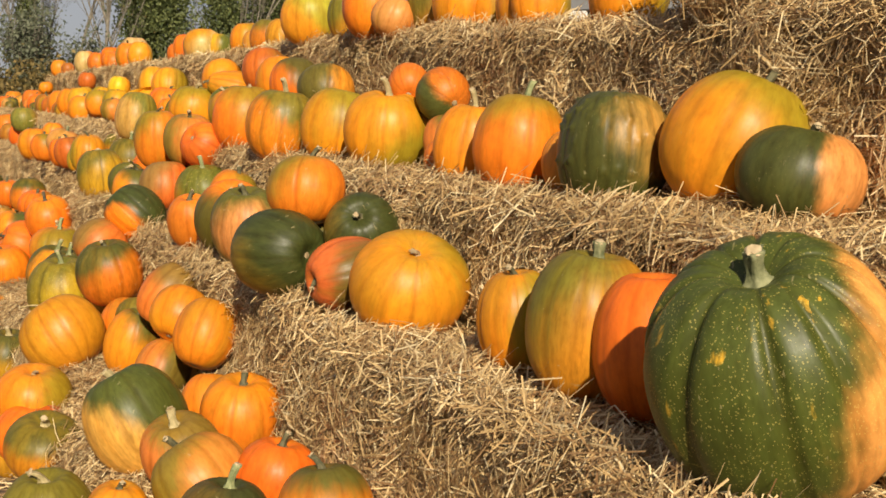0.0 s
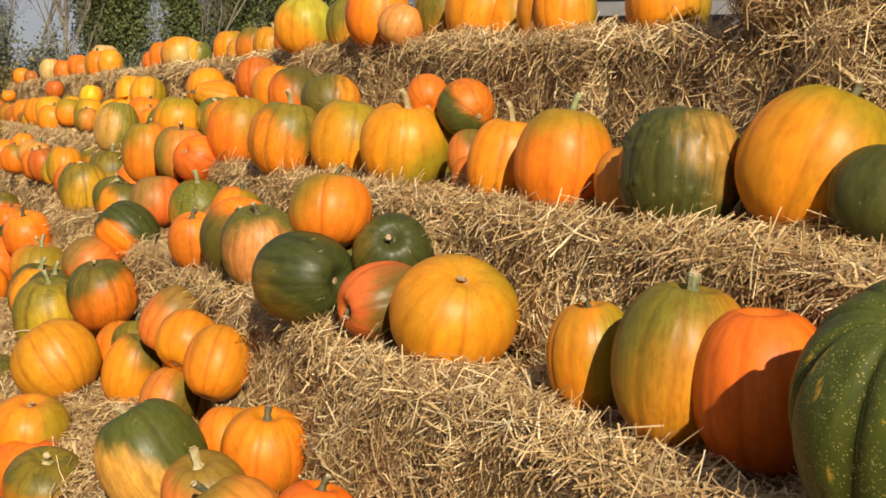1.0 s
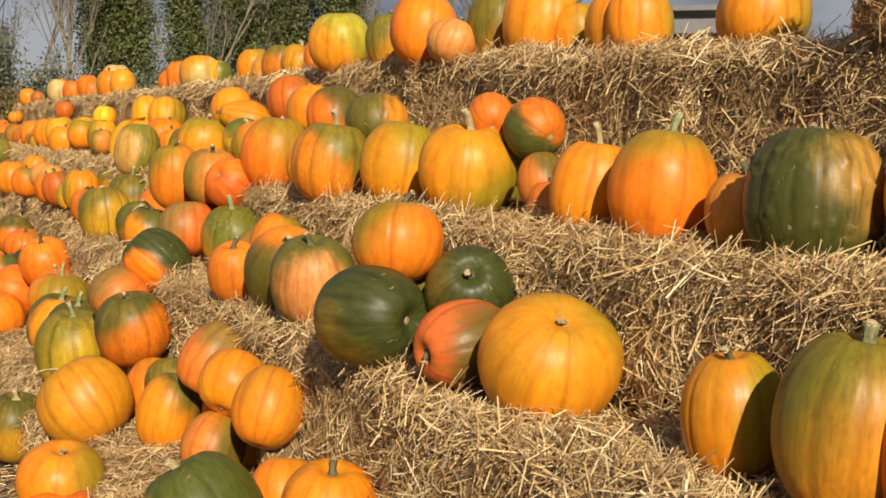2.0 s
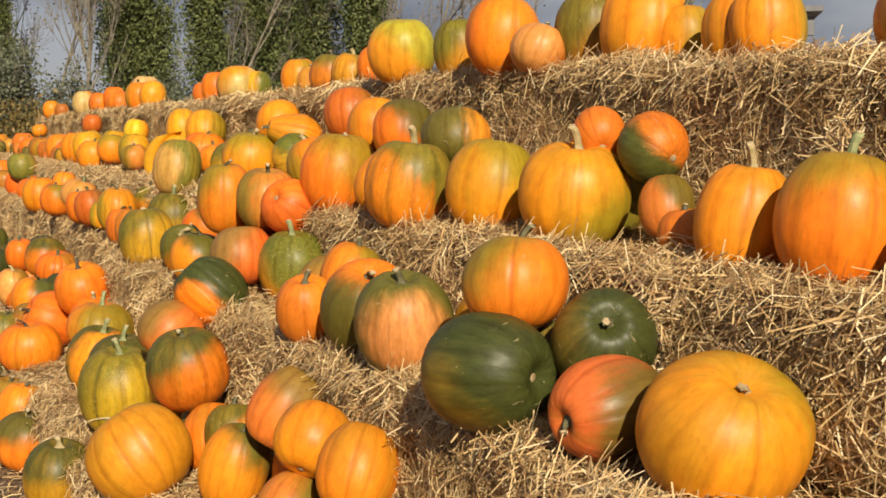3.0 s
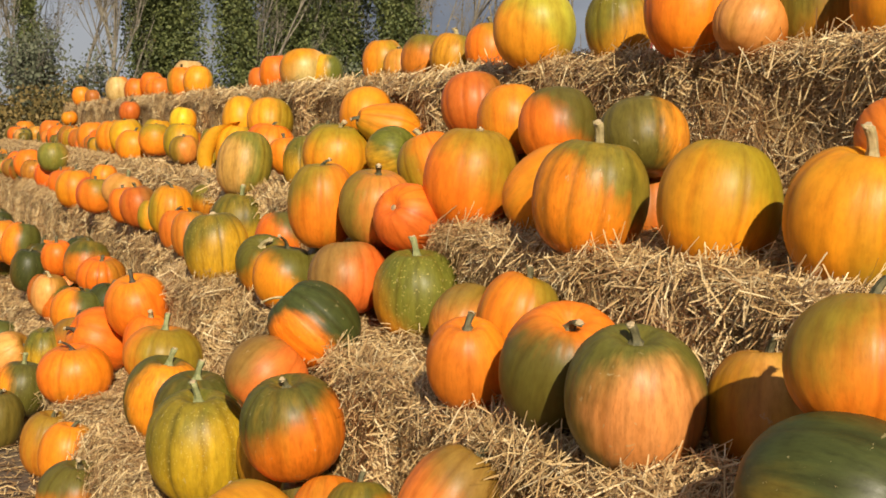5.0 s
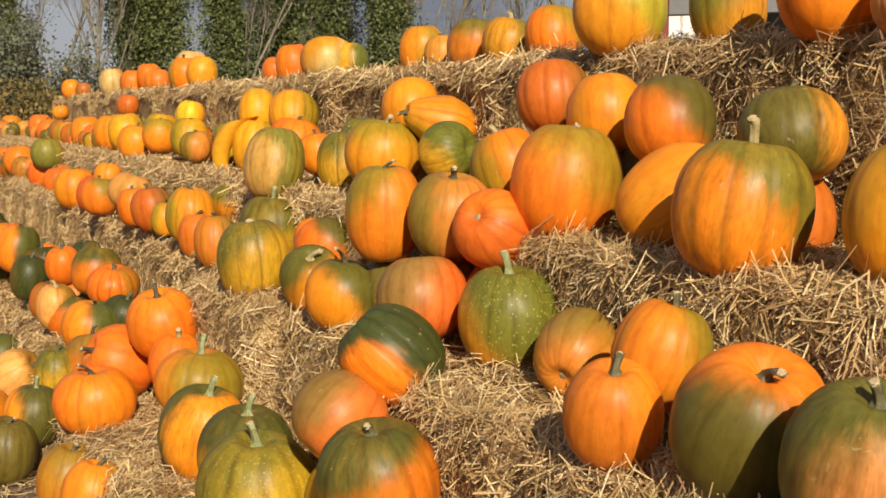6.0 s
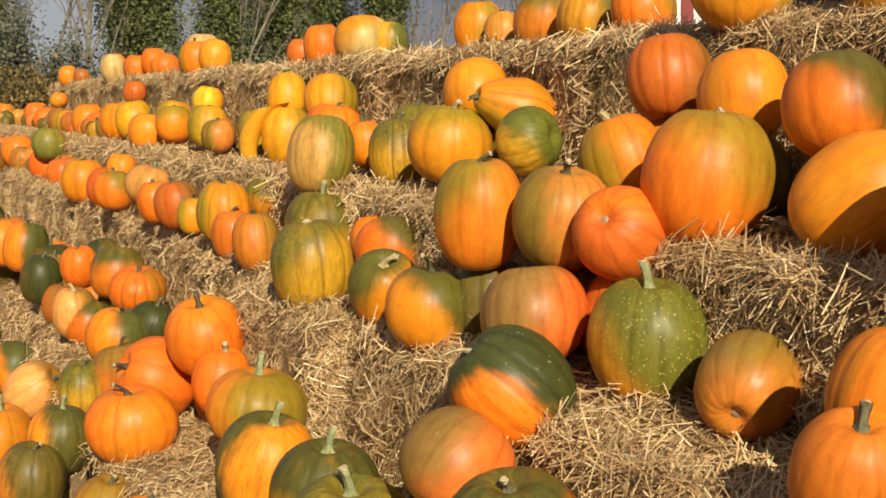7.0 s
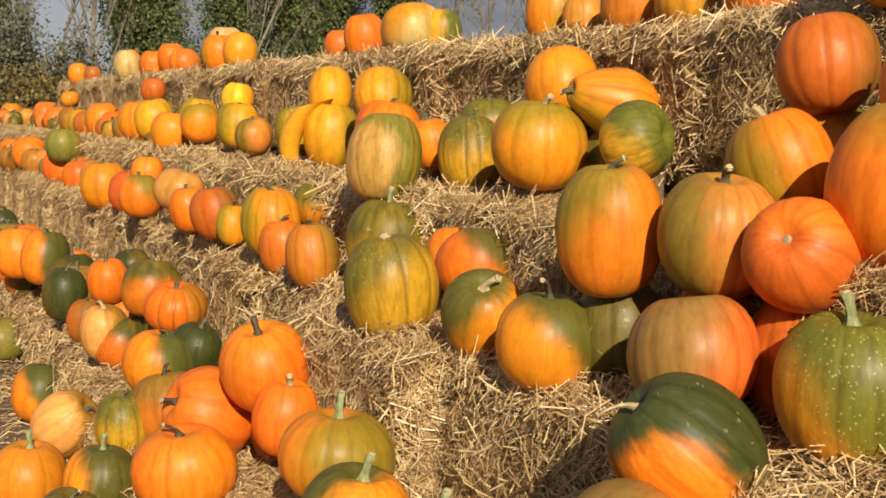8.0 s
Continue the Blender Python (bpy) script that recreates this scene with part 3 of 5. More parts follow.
def litter():
    rg = np.random.default_rng(5)
    k = 14000
    uu, vv = rg.uniform(0.3, 26, k), 0.62 - np.abs(rg.normal(0, 0.45, k))
    p = np.outer(uu, np.array(AXIS_U)) + np.outer(vv, np.array(AXIS_V)) + np.array([0, 0, GROUND + 0.012])
    v, f = stalks(p, np.tile([[0.0, 0.0, 1.0]], (k, 1)), (0.04, 0.14), (0.004, 0.007), 0.06, rg=rg)
    tagged(new("straw_litter", mesh_from("straw_litter", v, f, STRAW, False)), "loose straw strewn over the earth", "straw", kind="stuff")


litter()


# ---- pumpkins ----
def body_points(width, height, skin, seed, fine):
    rg = np.random.default_rng(seed)
    nl, nt = (150, 60) if skin == "warty" else (120, 48) if skin == "giant" else (88, 32) if fine else (34, 14)
    ribs = int(rg.integers(9, 14))
    deep = {"striped": 0.065, "giant": 0.075, "face_tan": 0.05, "green_speckled": 0.035, "red": 0.022, "amber": 0.026, "orange": 0.024, "orange_moss": 0.028, "tan_orange": 0.024, "red_brown": 0.045, "orange_rib": 0.08, "rib_gold": 0.06, "dark_green": 0.022, "gold_green": 0.045}.get(skin, 0.036) * rg.uniform(0.7, 1.4)
    a = np.linspace(-math.pi / 2, math.pi / 2, nt)[:, None]
    ph = np.linspace(0, 2 * math.pi, nl, endpoint=False)[None, :]
    r = np.cos(a) ** rg.uniform(0.78, 0.94) + 0 * ph
    z = np.sign(np.sin(a)) * np.abs(np.sin(a)) ** 0.95 + 0 * ph
    if skin == "gourd":
        r = r * (1 - 0.45 * np.clip(z, -0.2, 1))
    wob = ph + 0.10 * np.sin(2 * ph + rg.uniform(0, 6)) + 0.06 * np.sin(3 * ph + rg.uniform(0, 6))
    groove = (1 - np.abs(np.cos(ribs * wob / 2))) ** rg.uniform(3.0, 5.5)
    # the creases run together and deepen round the stem
    crease = np.clip(np.sin(a), 0, 1) ** 5 * (0.5 + 0.5 * np.cos(ribs * wob)) * np.cos(a) ** 0.2
    r = r * (1 - deep * groove * (0.7 + (2.2 if skin == "giant" else 0.9) * np.clip(np.sin(a), 0, 1) ** 2) * np.cos(a) ** 0.15)
    r = r * (1 - 0.10 * crease)
    r = r * (1 + 0.025 * np.sin(ph + rg.uniform(0, 6)) + 0.02 * np.sin(2 * ph + rg.uniform(0, 6)) + 0.012 * np.sin(3 * ph + 2.2 * a + rg.uniform(0, 6)))
    z = z - 0.24 * np.exp(-(r / 0.27) ** 2) * (np.sin(a) > 0) + 0.10 * np.exp(-(r / 0.25) ** 2) * (np.sin(a) < 0)
    z = z + 0.03 * r * np.sin(ph + rg.uniform(0, 6))
    x, y = r * np.cos(ph), r * np.sin(ph)
    p = np.stack([x.ravel(), y.ravel(), z.ravel()], 1)
    pole = np.stack([(np.cos(ph) * np.cos(a) ** 0.4).ravel(), (np.sin(ph) * np.cos(a) ** 0.4).ravel(), (np.sin(a) + 0 * ph).ravel()], 1)
    p[:, :2] *= (width / 2) / np.abs(p[:, :2]).max()
    top = p[:, 2].max()
    p[:, 2] *= height / (top - p[:, 2].min())
    if skin == "warty":
        for _ in range(85):
            c = p[rg.integers(nl * 20, nl * (nt - 12))]
            d = np.linalg.norm(p - c, axis=1)
            p = p + p / np.linalg.norm(p, axis=1, keepdims=True) * (rg.uniform(0.004, 0.011) * np.exp(-(d / 0.009) ** 2))[:, None]
    return p, pole, lattice(nt, nl, True), (groove * np.cos(a) ** 0.3).ravel()


def stem_points(length, radius, seed, bend, cut=0.75):
    rg = np.random.default_rng(seed)
    nl, nt = 15, 6
    s = np.linspace(0, 1, nt)[:, None]
    ph = np.linspace(0, 2 * math.pi, nl, endpoint=False)[None, :]
    prof = radius * (1.0 * np.exp(-s * 7) + 0.55 + 0.18 * s ** 2)
    rr = prof * (1 + 0.30 * np.cos(5 * ph + 2.2 * s))
    ang = rg.uniform(0, 6.28)
    ox, oy = bend * length * s ** 2 * math.cos(ang), bend * length * s ** 2 * math.sin(ang)
    v = np.stack([(rr * np.cos(ph) + ox).ravel(), (rr * np.sin(ph) + oy).ravel(), (length * s * (1 - 0.25 * bend * s) + 0 * ph).ravel()], 1)
    cap = np.array([[ox[-1, 0], oy[-1, 0], v[-1, 2] - 0.12 * radius]])
    f = lattice(nt, nl, True)
    base = (nt - 1) * nl
    tri = [[base + i, base + (i + 1) % nl, len(v), len(v)] for i in range(nl)]
    return np.concatenate([v, cap]), f, np.array(tri)


def arching_neck(width, height):
    """The crook of the swan-necked squash: a tapered arc that grows out of the body."""
    nt, nl = 16, 20
    t = np.linspace(0, 1, nt)
    ang = math.pi * (0.15 + 0.95 * t)
    cx, cz = -width * (0.15 + 0.55 * np.sin(ang * 0.62)), height * (0.25 + 0.25 * np.cos(ang * 0.8))
    rad = width * (0.30 - 0.19 * t)
    ph = np.linspace(0, 2 * math.pi, nl, endpoint=False)
    v = np.stack([(cx[:, None] + rad[:, None] * np.cos(ph)).ravel(), (rad[:, None] * np.sin(ph)).ravel(), (cz[:, None] - 0.5 * height * t[:, None] + 0.3 * rad[:, None] * np.cos(ph)).ravel()], 1)
    return v, lattice(nt, nl, True)


TIER_WORDS = {0: "on bare earth", 1: "on the low tier", 2: "on the second tier", 3: "on the third tier", 4: "on the top tier"}
made = [0]


SIDES = {"r": (1, 0, 0), "l": (-1, 0, 0), "f": (0, -1, 0), "b": (0, 1, 0), "t": (0, 0, 1), "d": (0, 0, -1)}


def pumpkin(u, v, z, width, height, skin, turn=None, lean=None, stem="s", patch="", push=0.0):
    """One pumpkin: width and height in metres, z its resting height, lean = (degrees, heading);
    patch names the sides on which its second colour lies (right +x, left, front -y, back, top, down), push spreads it."""
    made[0] += 1
    seed = made[0]
    fine = u < 11
    p, pole, faces, groove = body_points(width, height, skin, seed, fine)
    if skin == "swan":
        nv, nf = arching_neck(width, height)
        faces = np.concatenate([faces, nf + len(p)])
        pole = np.concatenate([pole, np.tile([[0.2, 0.2, 0.2]], (len(nv), 1))])
        p = np.concatenate([p, nv])
        groove = np.concatenate([groove, np.zeros(len(nv))])
    rot = Matrix.Rotation(radians((seed * 67) % 360 if turn is None else turn), 4, "Z")
    if lean is None:
        lean = (random.uniform(0, 9), random.uniform(0, 360))
    axis = Matrix.Rotation(radians(lean[1]), 4, "Z") @ Vector((0, 1, 0))
    rot = Matrix.Rotation(radians(lean[0]), 4, axis) @ rot
    spun = np.array(rot.to_3x3())
    low = (p @ spun[2]).min()
    flush = pole[:, 0] + push
    if patch:
        way = Vector([sum(SIDES[k][i] for k in patch) for i in range(3)]).normalized()
        flush = ((p / np.array([width, width, height]) * 2) @ spun.T @ np.array(way)) + push + 0.2
    me = mesh_from("pumpkin", p, faces, SKIN_MATERIALS[skin])
    me.attributes.new("pole", "FLOAT_VECTOR", "POINT").data.foreach_set("vector", pole.astype(np.float32).ravel())
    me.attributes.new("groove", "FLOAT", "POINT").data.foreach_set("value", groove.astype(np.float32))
    me.attributes.new("flush", "FLOAT", "POINT").data.foreach_set("value", flush.astype(np.float32))
    ob = new("pumpkin", me)
    ob.matrix_world = Matrix.Translation(at(u, v, z - low - 0.012)) @ rot
    tier = 4 if v > 2.4 else 3 if v > 1.75 else 2 if v > 1.3 else 1 if v > 0.645 else 0
    size = "large " if width > 0.33 else "small " if width < 0.2 else ""
    tagged(ob, size + SKINS[skin][7] + " " + TIER_WORDS[tier], "pumpkin", "pumpkins " + TIER_WORDS[tier])
    foot = p[(np.abs(p[:, 0]) < 0.03) & (np.abs(p[:, 1]) < 0.03) & (p[:, 2] < 0), 2].max() - 0.002
    crown = p[(np.abs(p[:, 0]) < 0.03) & (np.abs(p[:, 1]) < 0.03) & (p[:, 2] > 0)]
    if stem in ("blossom", "none"):
        bm = bmesh.new()
        bmesh.ops.create_uvsphere(bm, u_segments=12, v_segments=6, radius=0.010 + 0.012 * width)
        bmesh.ops.scale(bm, vec=(1, 1, 0.3), verts=bm.verts)
        part("blossom_scar", bm_mesh("blossom_scar", bm, STEMS["dry"], True), ob, STEM_WORDS[stem], Matrix.Translation((0, 0, crown[:, 2].min() + 0.002 if stem == "blossom" else foot)))
        return ob
    thick = {"thick": 0.85, "pale": 0.85, "tall": 0.72, "curl": 0.55, "curl_dry": 0.6, "wisp": 0.45, "horn": 0.78, "flat": 1.1, "dark": 0.6}.get(stem, 0.68) * (0.012 + 0.030 * width)
    length = {"thick": 0.06, "pale": 0.06, "dry": 0.026, "curl": 0.10, "curl_dry": 0.09, "wisp": 0.085, "horn": 0.095, "tall": 0.085, "flat": 0.03, "dark": 0.07, "dry_tall": 0.035}.get(stem, random.uniform(0.035, 0.07)) * (0.55 + 1.4 * width)
    sv, sf, cap = stem_points(length, thick, seed, {"curl": 0.9, "curl_dry": 1.1, "wisp": 0.8, "horn": 0.35, "dry": 0.7, "thick": 0.15, "tall": 0.2, "flat": 0.3}.get(stem, random.uniform(0.2, 0.8)))
    ring = sv[-1 - 30:-1].reshape(2, 15, 3).mean(1)
    tip = (ring[0], ring[1])
    sme = mesh_from("stem", sv, np.concatenate([sf]), STEMS[stem])
    bm = bmesh.new()
    bm.from_mesh(sme)
    bm.verts.ensure_lookup_table()
    for a, b, c, _ in cap:
        bm.faces.new((bm.verts[a], bm.verts[b], bm.verts[c]))
    bm.to_mesh(sme)
    bm.free()
    stalk = part("stem", sme, ob, STEM_WORDS[stem], Matrix.Translation((0, 0, 0.55 * crown[:, 2].min() + 0.45 * crown[:, 2].max() - 0.008)))
    if u < 9.5 and stem != "dry":
        # the corky face where the stem was cut
        bm = bmesh.new()
        bmesh.ops.create_cone(bm, cap_ends=True, segments=10, radius1=thick * 0.70, radius2=thick * 0.56, depth=0.005)
        for k, w in enumerate(bm.verts):
            w.co.x, w.co.y = w.co.x * (1 + 0.13 * math.sin(k * 2.1)), w.co.y * (1 + 0.13 * math.cos(k * 1.7))
        a, b, c = np.array(tip[0]), np.array(tip[1]), Vector(tip[1] - tip[0])
        part("cut_face", bm_mesh("cut_face", bm, CORK), stalk, "pale corky cut", Matrix.Translation(Vector(b)) @ c.to_track_quat("Z", "Y").to_matrix().to_4x4())
    return ob


random.seed(3)
pumpkin(2.66, 1.59, 0.77, 0.31, 0.34, "olive_gold", lean=(6, 0), stem="thick", patch="lt", push=-0.18)
pumpkin(2.97, 1.56, 0.77, 0.22, 0.26, "rib_gold", lean=(5, 180), stem="s", patch="rf", push=-0.1)
pumpkin(3.69, 1.55, 0.72, 0.38, 0.31, "amber", lean=(32, -72), stem="dry", patch="rt", push=-0.35)
pumpkin(4.01, 1.46, 0.77, 0.26, 0.27, "red_olive", lean=(98, -152), stem="s", patch="rf", push=0.05)
pumpkin(4.37, 1.33, 0.77, 0.32, 0.32, "dark_green", lean=(90, -38), stem="blossom", patch="ld", push=0.0)
pumpkin(4.24, 1.59, 0.86, 0.28, 0.26, "dark_green", lean=(56, -92), stem="s", patch="l", push=-0.2)
pumpkin(4.46, 1.46, 1.01, 0.29, 0.24, "orange_olive", lean=(15, 70), stem="s", patch="lt", push=-0.2)
pumpkin(4.98, 1.67, 0.77, 0.28, 0.28, "tan", lean=(10, 90), patch="l")
pumpkin(5.12, 1.41, 0.77, 0.32, 0.32, "face_tan", lean=(14, -95), stem="s", patch="f", push=-0.05)
pumpkin(5.47, 1.43, 0.77, 0.32, 0.32, "orange_moss", lean=(30, -85), stem="s", patch="lfd", push=0.15)
pumpkin(5.82, 1.33, 0.77, 0.23, 0.25, "red", lean=(20, -95), stem="s")
pumpkin(5.96, 1.55, 0.86, 0.25, 0.25, "orange_olive", lean=(18, 0), stem="s", patch="r", push=0.0)
pumpkin(6.48, 1.63, 0.77, 0.25, 0.25, "tan_orange", lean=(115, -120), stem="blossom", patch="t", push=0.0)
pumpkin(6.85, 1.61, 0.77, 0.32, 0.32, "green_speckled", lean=(4, -90), stem="tall", patch="rtf", push=0.3)
pumpkin(7.21, 1.48, 0.82, 0.32, 0.27, "red_tan_top", lean=(12, 100), stem="none", patch="llt", push=0.35)
pumpkin(6.94, 1.26, 0.68, 0.31, 0.30, "green_orange", lean=(48, 175), stem="wisp", patch="ldf", push=0.1)
pumpkin(7.07, 1.67, 1.06, 0.27, 0.24, "red", lean=(62, -127), stem="blossom")
pumpkin(7.33, 1.64, 1.06, 0.31, 0.29, "tan_olive", lean=(10, -60), stem="s", patch="l", push=0.1)
pumpkin(7.61, 1.51, 1.04, 0.28, 0.34, "orange_olive", lean=(4, -90), stem="s", patch="lt", push=-0.12)
pumpkin(8.18, 1.43, 0.77, 0.27, 0.26, "orange_moss", lean=(36, -90), stem="pale", patch="lt", push=0.25)
pumpkin(7.75, 1.40, 0.77, 0.28, 0.26, "orange_moss", lean=(5, 0), stem="curl", patch="rt", push=0.2)
pumpkin(8.71, 1.68, 0.84, 0.29, 0.24, "orange_moss", lean=(20, 90), patch="rt")
pumpkin(8.98, 1.71, 0.89, 0.19, 0.18, "orange", lean=(20, 90))
pumpkin(8.63, 1.32, 0.77, 0.32, 0.34, "gold_green", lean=(4, 180), stem="flat", patch="lt", push=0.1)
pumpkin(9.41, 1.64, 0.82, 0.35, 0.33, "green_yellow", lean=(5, 0), stem="tall", patch="t", push=0.3)
pumpkin(9.62, 1.73, 1.12, 0.32, 0.36, "pale_green", lean=(12, 60), stem="none", patch="lf", push=-0.12)
pumpkin(9.80, 1.46, 0.77, 0.23, 0.27, "red_brown", stem="s")
pumpkin(10.22, 1.47, 0.77, 0.22, 0.25, "red")
pumpkin(10.38, 1.47, 0.84, 0.29, 0.31, "amber", patch="l")
pumpkin(10.99, 1.46, 0.83, 0.17, 0.20, "amber")
pumpkin(11.18, 1.42, 0.84, 0.27, 0.27, "red_brown", patch="r")
pumpkin(11.68, 1.41, 0.83, 0.23, 0.25, "orange")
pumpkin(12.21, 1.49, 0.89, 0.30, 0.25, "tan", lean=(20, 0), stem="thick")
pumpkin(12.87, 1.39, 0.82, 0.28, 0.27, "orange_olive", patch="rt")
pumpkin(10.43, 1.71, 0.95, 0.24, 0.21, "olive_gold", patch="t", push=0.3)
pumpkin(13.13, 1.50, 0.97, 0.23, 0.22, "red")
pumpkin(4.16, 1.96, 1.15, 0.25, 0.29, "amber", lean=(10, 0), stem="horn", patch="b", push=-0.3)
pumpkin(4.70, 2.10, 1.20, 0.17, 0.19, "red_olive", lean=(20, 90), stem="none", patch="rt", push=0.2)
pumpkin(5.10, 2.11, 1.42, 0.19, 0.17, "red", lean=(60, 90), stem="none")
pumpkin(4.88, 2.17, 1.36, 0.23, 0.21, "green_red", lean=(70, 120), stem="none", patch="rt", push=0.28)
pumpkin(5.07, 2.00, 1.15, 0.37, 0.33, "amber", lean=(8, -60), stem="horn", patch="rd", push=0.15)
pumpkin(5.54, 1.94, 1.15, 0.34, 0.34, "amber", lean=(10, 30), stem="none", patch="rt", push=0.2)
pumpkin(5.99, 1.81, 1.15, 0.35, 0.34, "striped", lean=(8, -10), stem="horn", patch="rt", push=0.0)
pumpkin(6.43, 1.93, 1.15, 0.32, 0.33, "amber", lean=(50, -20), stem="curl", patch="b", push=-0.3)
pumpkin(6.96, 1.87, 1.15, 0.37, 0.37, "amber", lean=(8, -20), stem="dry_tall", patch="rt", push=0.2)
pumpkin(7.42, 1.91, 1.22, 0.28, 0.27, "amber", lean=(20, 150), stem="pale")
pumpkin(7.51, 2.14, 1.48, 0.28, 0.26, "red_brown", lean=(12, 100), stem="s", patch="r")
pumpkin(7.10, 2.11, 1.42, 0.27, 0.26, "orange", lean=(10, 90))
pumpkin(6.70, 2.09, 1.39, 0.29, 0.27, "orange_moss", lean=(15, 90), stem="none", patch="rt", push=0.25)
pumpkin(6.13, 2.08, 1.37, 0.30, 0.24, "moss_orange", lean=(20, 90), stem="s", patch="r", push=0.0)
pumpkin(8.68, 2.21, 1.38, 0.27, 0.33, "gourd", lean=(72, 195), stem="s", patch="ld", push=-0.1)
pumpkin(9.07, 2.25, 1.43, 0.30, 0.28, "orange", lean=(20, 90))
pumpkin(8.80, 1.99, 1.21, 0.36, 0.31, "amber", lean=(6, -20), stem="pale", patch="t")
pumpkin(8.39, 2.13, 1.26, 0.28, 0.22, "moss_gold", lean=(80, -35), stem="none", patch="ld", push=0.1)
pumpkin(9.46, 2.04, 1.15, 0.28, 0.31, "gold_green", lean=(10, 90), stem="s", patch="t", push=0.0)
pumpkin(9.63, 2.22, 1.31, 0.27, 0.22, "olive_gold", patch="t", push=0.2)
pumpkin(9.84, 2.04, 1.23, 0.22, 0.22, "orange")
pumpkin(10.56, 2.14, 1.25, 0.34, 0.27, "orange", lean=(10, 0), stem="s")
pumpkin(10.75, 2.20, 1.40, 0.31, 0.28, "yellow", lean=(20, 90))
pumpkin(11.50, 2.20, 1.43, 0.26, 0.28, "yellow", lean=(15, 90))
pumpkin(11.37, 2.15, 1.15, 0.33, 0.36, "swan", turn=0, lean=(5, 0), stem="none")
pumpkin(12.00, 2.13, 1.20, 0.22, 0.29, "gold_green", patch="l")
pumpkin(12.15, 1.94, 1.22, 0.24, 0.21, "tan_olive", patch="l", push=0.1)
pumpkin(13.12, 2.12, 1.22, 0.30, 0.30, "yellow", patch="l")
pumpkin(13.30, 2.18, 1.43, 0.24, 0.22, "lemon", lean=(10, 0), stem="none")
pumpkin(13.82, 2.05, 1.23, 0.30, 0.28, "amber", patch="t")
pumpkin(7.49, 2.42, 1.76, 0.36, 0.33, "pear_flush", lean=(10, -90), stem="none", patch="rt", push=0.3)
pumpkin(6.95, 2.49, 1.76, 0.26, 0.29, "olive_gold", patch="lt", push=0.2)
pumpkin(6.37, 2.42, 1.75, 0.34, 0.34, "orange")
pumpkin(6.04, 2.41, 1.74, 0.25, 0.20, "tan", lean=(25, 20), stem="s")
pumpkin(4.96, 1.19, 0.40, 0.26, 0.27, "orange", lean=(30, 60), stem="none")
pumpkin(5.25, 1.15, 0.45, 0.25, 0.22, "orange", lean=(40, 60), stem="none", patch="ld", push=0.0)
pumpkin(5.59, 1.17, 0.46, 0.26, 0.28, "tan_orange", lean=(35, 20), stem="s", patch="rt", push=0.1)
pumpkin(6.57, 1.06, 0.41, 0.34, 0.32, "bronze", lean=(10, -120), stem="s", patch="lt", push=-0.05)
pumpkin(6.85, 1.06, 0.55, 0.29, 0.25, "tan_orange", lean=(50, 30), stem="none", patch="lt", push=0.1)
pumpkin(6.28, 1.08, 0.22, 0.25, 0.26, "orange", lean=(30, 90), stem="none")
pumpkin(6.11, 1.12, 0.29, 0.22, 0.22, "bronze", lean=(15, 90), patch="lt")
pumpkin(5.79, 1.04, 0.21, 0.25, 0.30, "orange_moss", lean=(15, 0), stem="s", patch="rt", push=-0.1)
pumpkin(5.26, 1.08, 0.22, 0.24, 0.24, "red_olive", lean=(30, 45), stem="s", patch="r", push=0.15)
pumpkin(4.41, 0.83, 0.17, 0.36, 0.36, "green_peach", lean=(30, 170), stem="pale", patch="ldf", push=0.02)
pumpkin(4.62, 1.13, 0.23, 0.23, 0.22, "orange", lean=(20, 90), stem="none")
pumpkin(4.31, 1.17, 0.24, 0.31, 0.26, "orange", lean=(10, -60), stem="s", patch="t", push=-0.2)
pumpkin(5.06, 0.58, 0.00, 0.32, 0.23, "bronze", lean=(20, -60), stem="pale", patch="t")
pumpkin(5.42, 0.57, -0.04, 0.31, 0.25, "red", lean=(5, 0), stem="s")
pumpkin(5.56, 0.59, 0.07, 0.32, 0.26, "amber", lean=(15, -60), stem="dry", patch="r")
pumpkin(6.16, 0.78, 0.16, 0.39, 0.34, "ochre", lean=(36, 165), stem="curl_dry", patch="b", push=-0.2)
pumpkin(6.59, 0.91, 0.19, 0.24, 0.20, "red", lean=(30, 150), stem="s")
pumpkin(7.16, 0.90, 0.18, 0.41, 0.40, "gold_green", lean=(8, -90), stem="tall", patch="lt", push=-0.1)
pumpkin(8.05, 0.94, 0.19, 0.34, 0.35, "green_amber", lean=(15, -30), stem="tall", patch="rf", push=0.25)
pumpkin(7.56, 0.97, 0.26, 0.33, 0.31, "green_yellow", lean=(8, -45), stem="tall", patch="t", push=0.3)
pumpkin(8.33, 1.00, 0.36, 0.36, 0.27, "orange_olive", lean=(6, 0), stem="tall", patch="fr", push=0.05)
pumpkin(8.97, 1.05, 0.33, 0.25, 0.26, "orange", lean=(10, 0), stem="pale")
pumpkin(9.14, 1.04, 0.45, 0.34, 0.31, "orange", lean=(18, -115), stem="dark", patch="t", push=-0.4)
pumpkin(9.36, 0.88, 0.24, 0.35, 0.33, "orange", lean=(62, -150), stem="dark")
pumpkin(9.89, 0.85, 0.17, 0.33, 0.29, "red_brown", lean=(10, 150), stem="dark", patch="t", push=0.0)
pumpkin(9.10, 0.71, 0.15, 0.37, 0.29, "orange", lean=(6, -90), stem="dark")
pumpkin(10.21, 0.89, 0.29, 0.34, 0.28, "amber_moss", lean=(10, 0), stem="s", patch="r", push=0.1)
pumpkin(10.20, 1.04, 0.37, 0.24, 0.22, "dark_green", lean=(20, 0), stem="s")
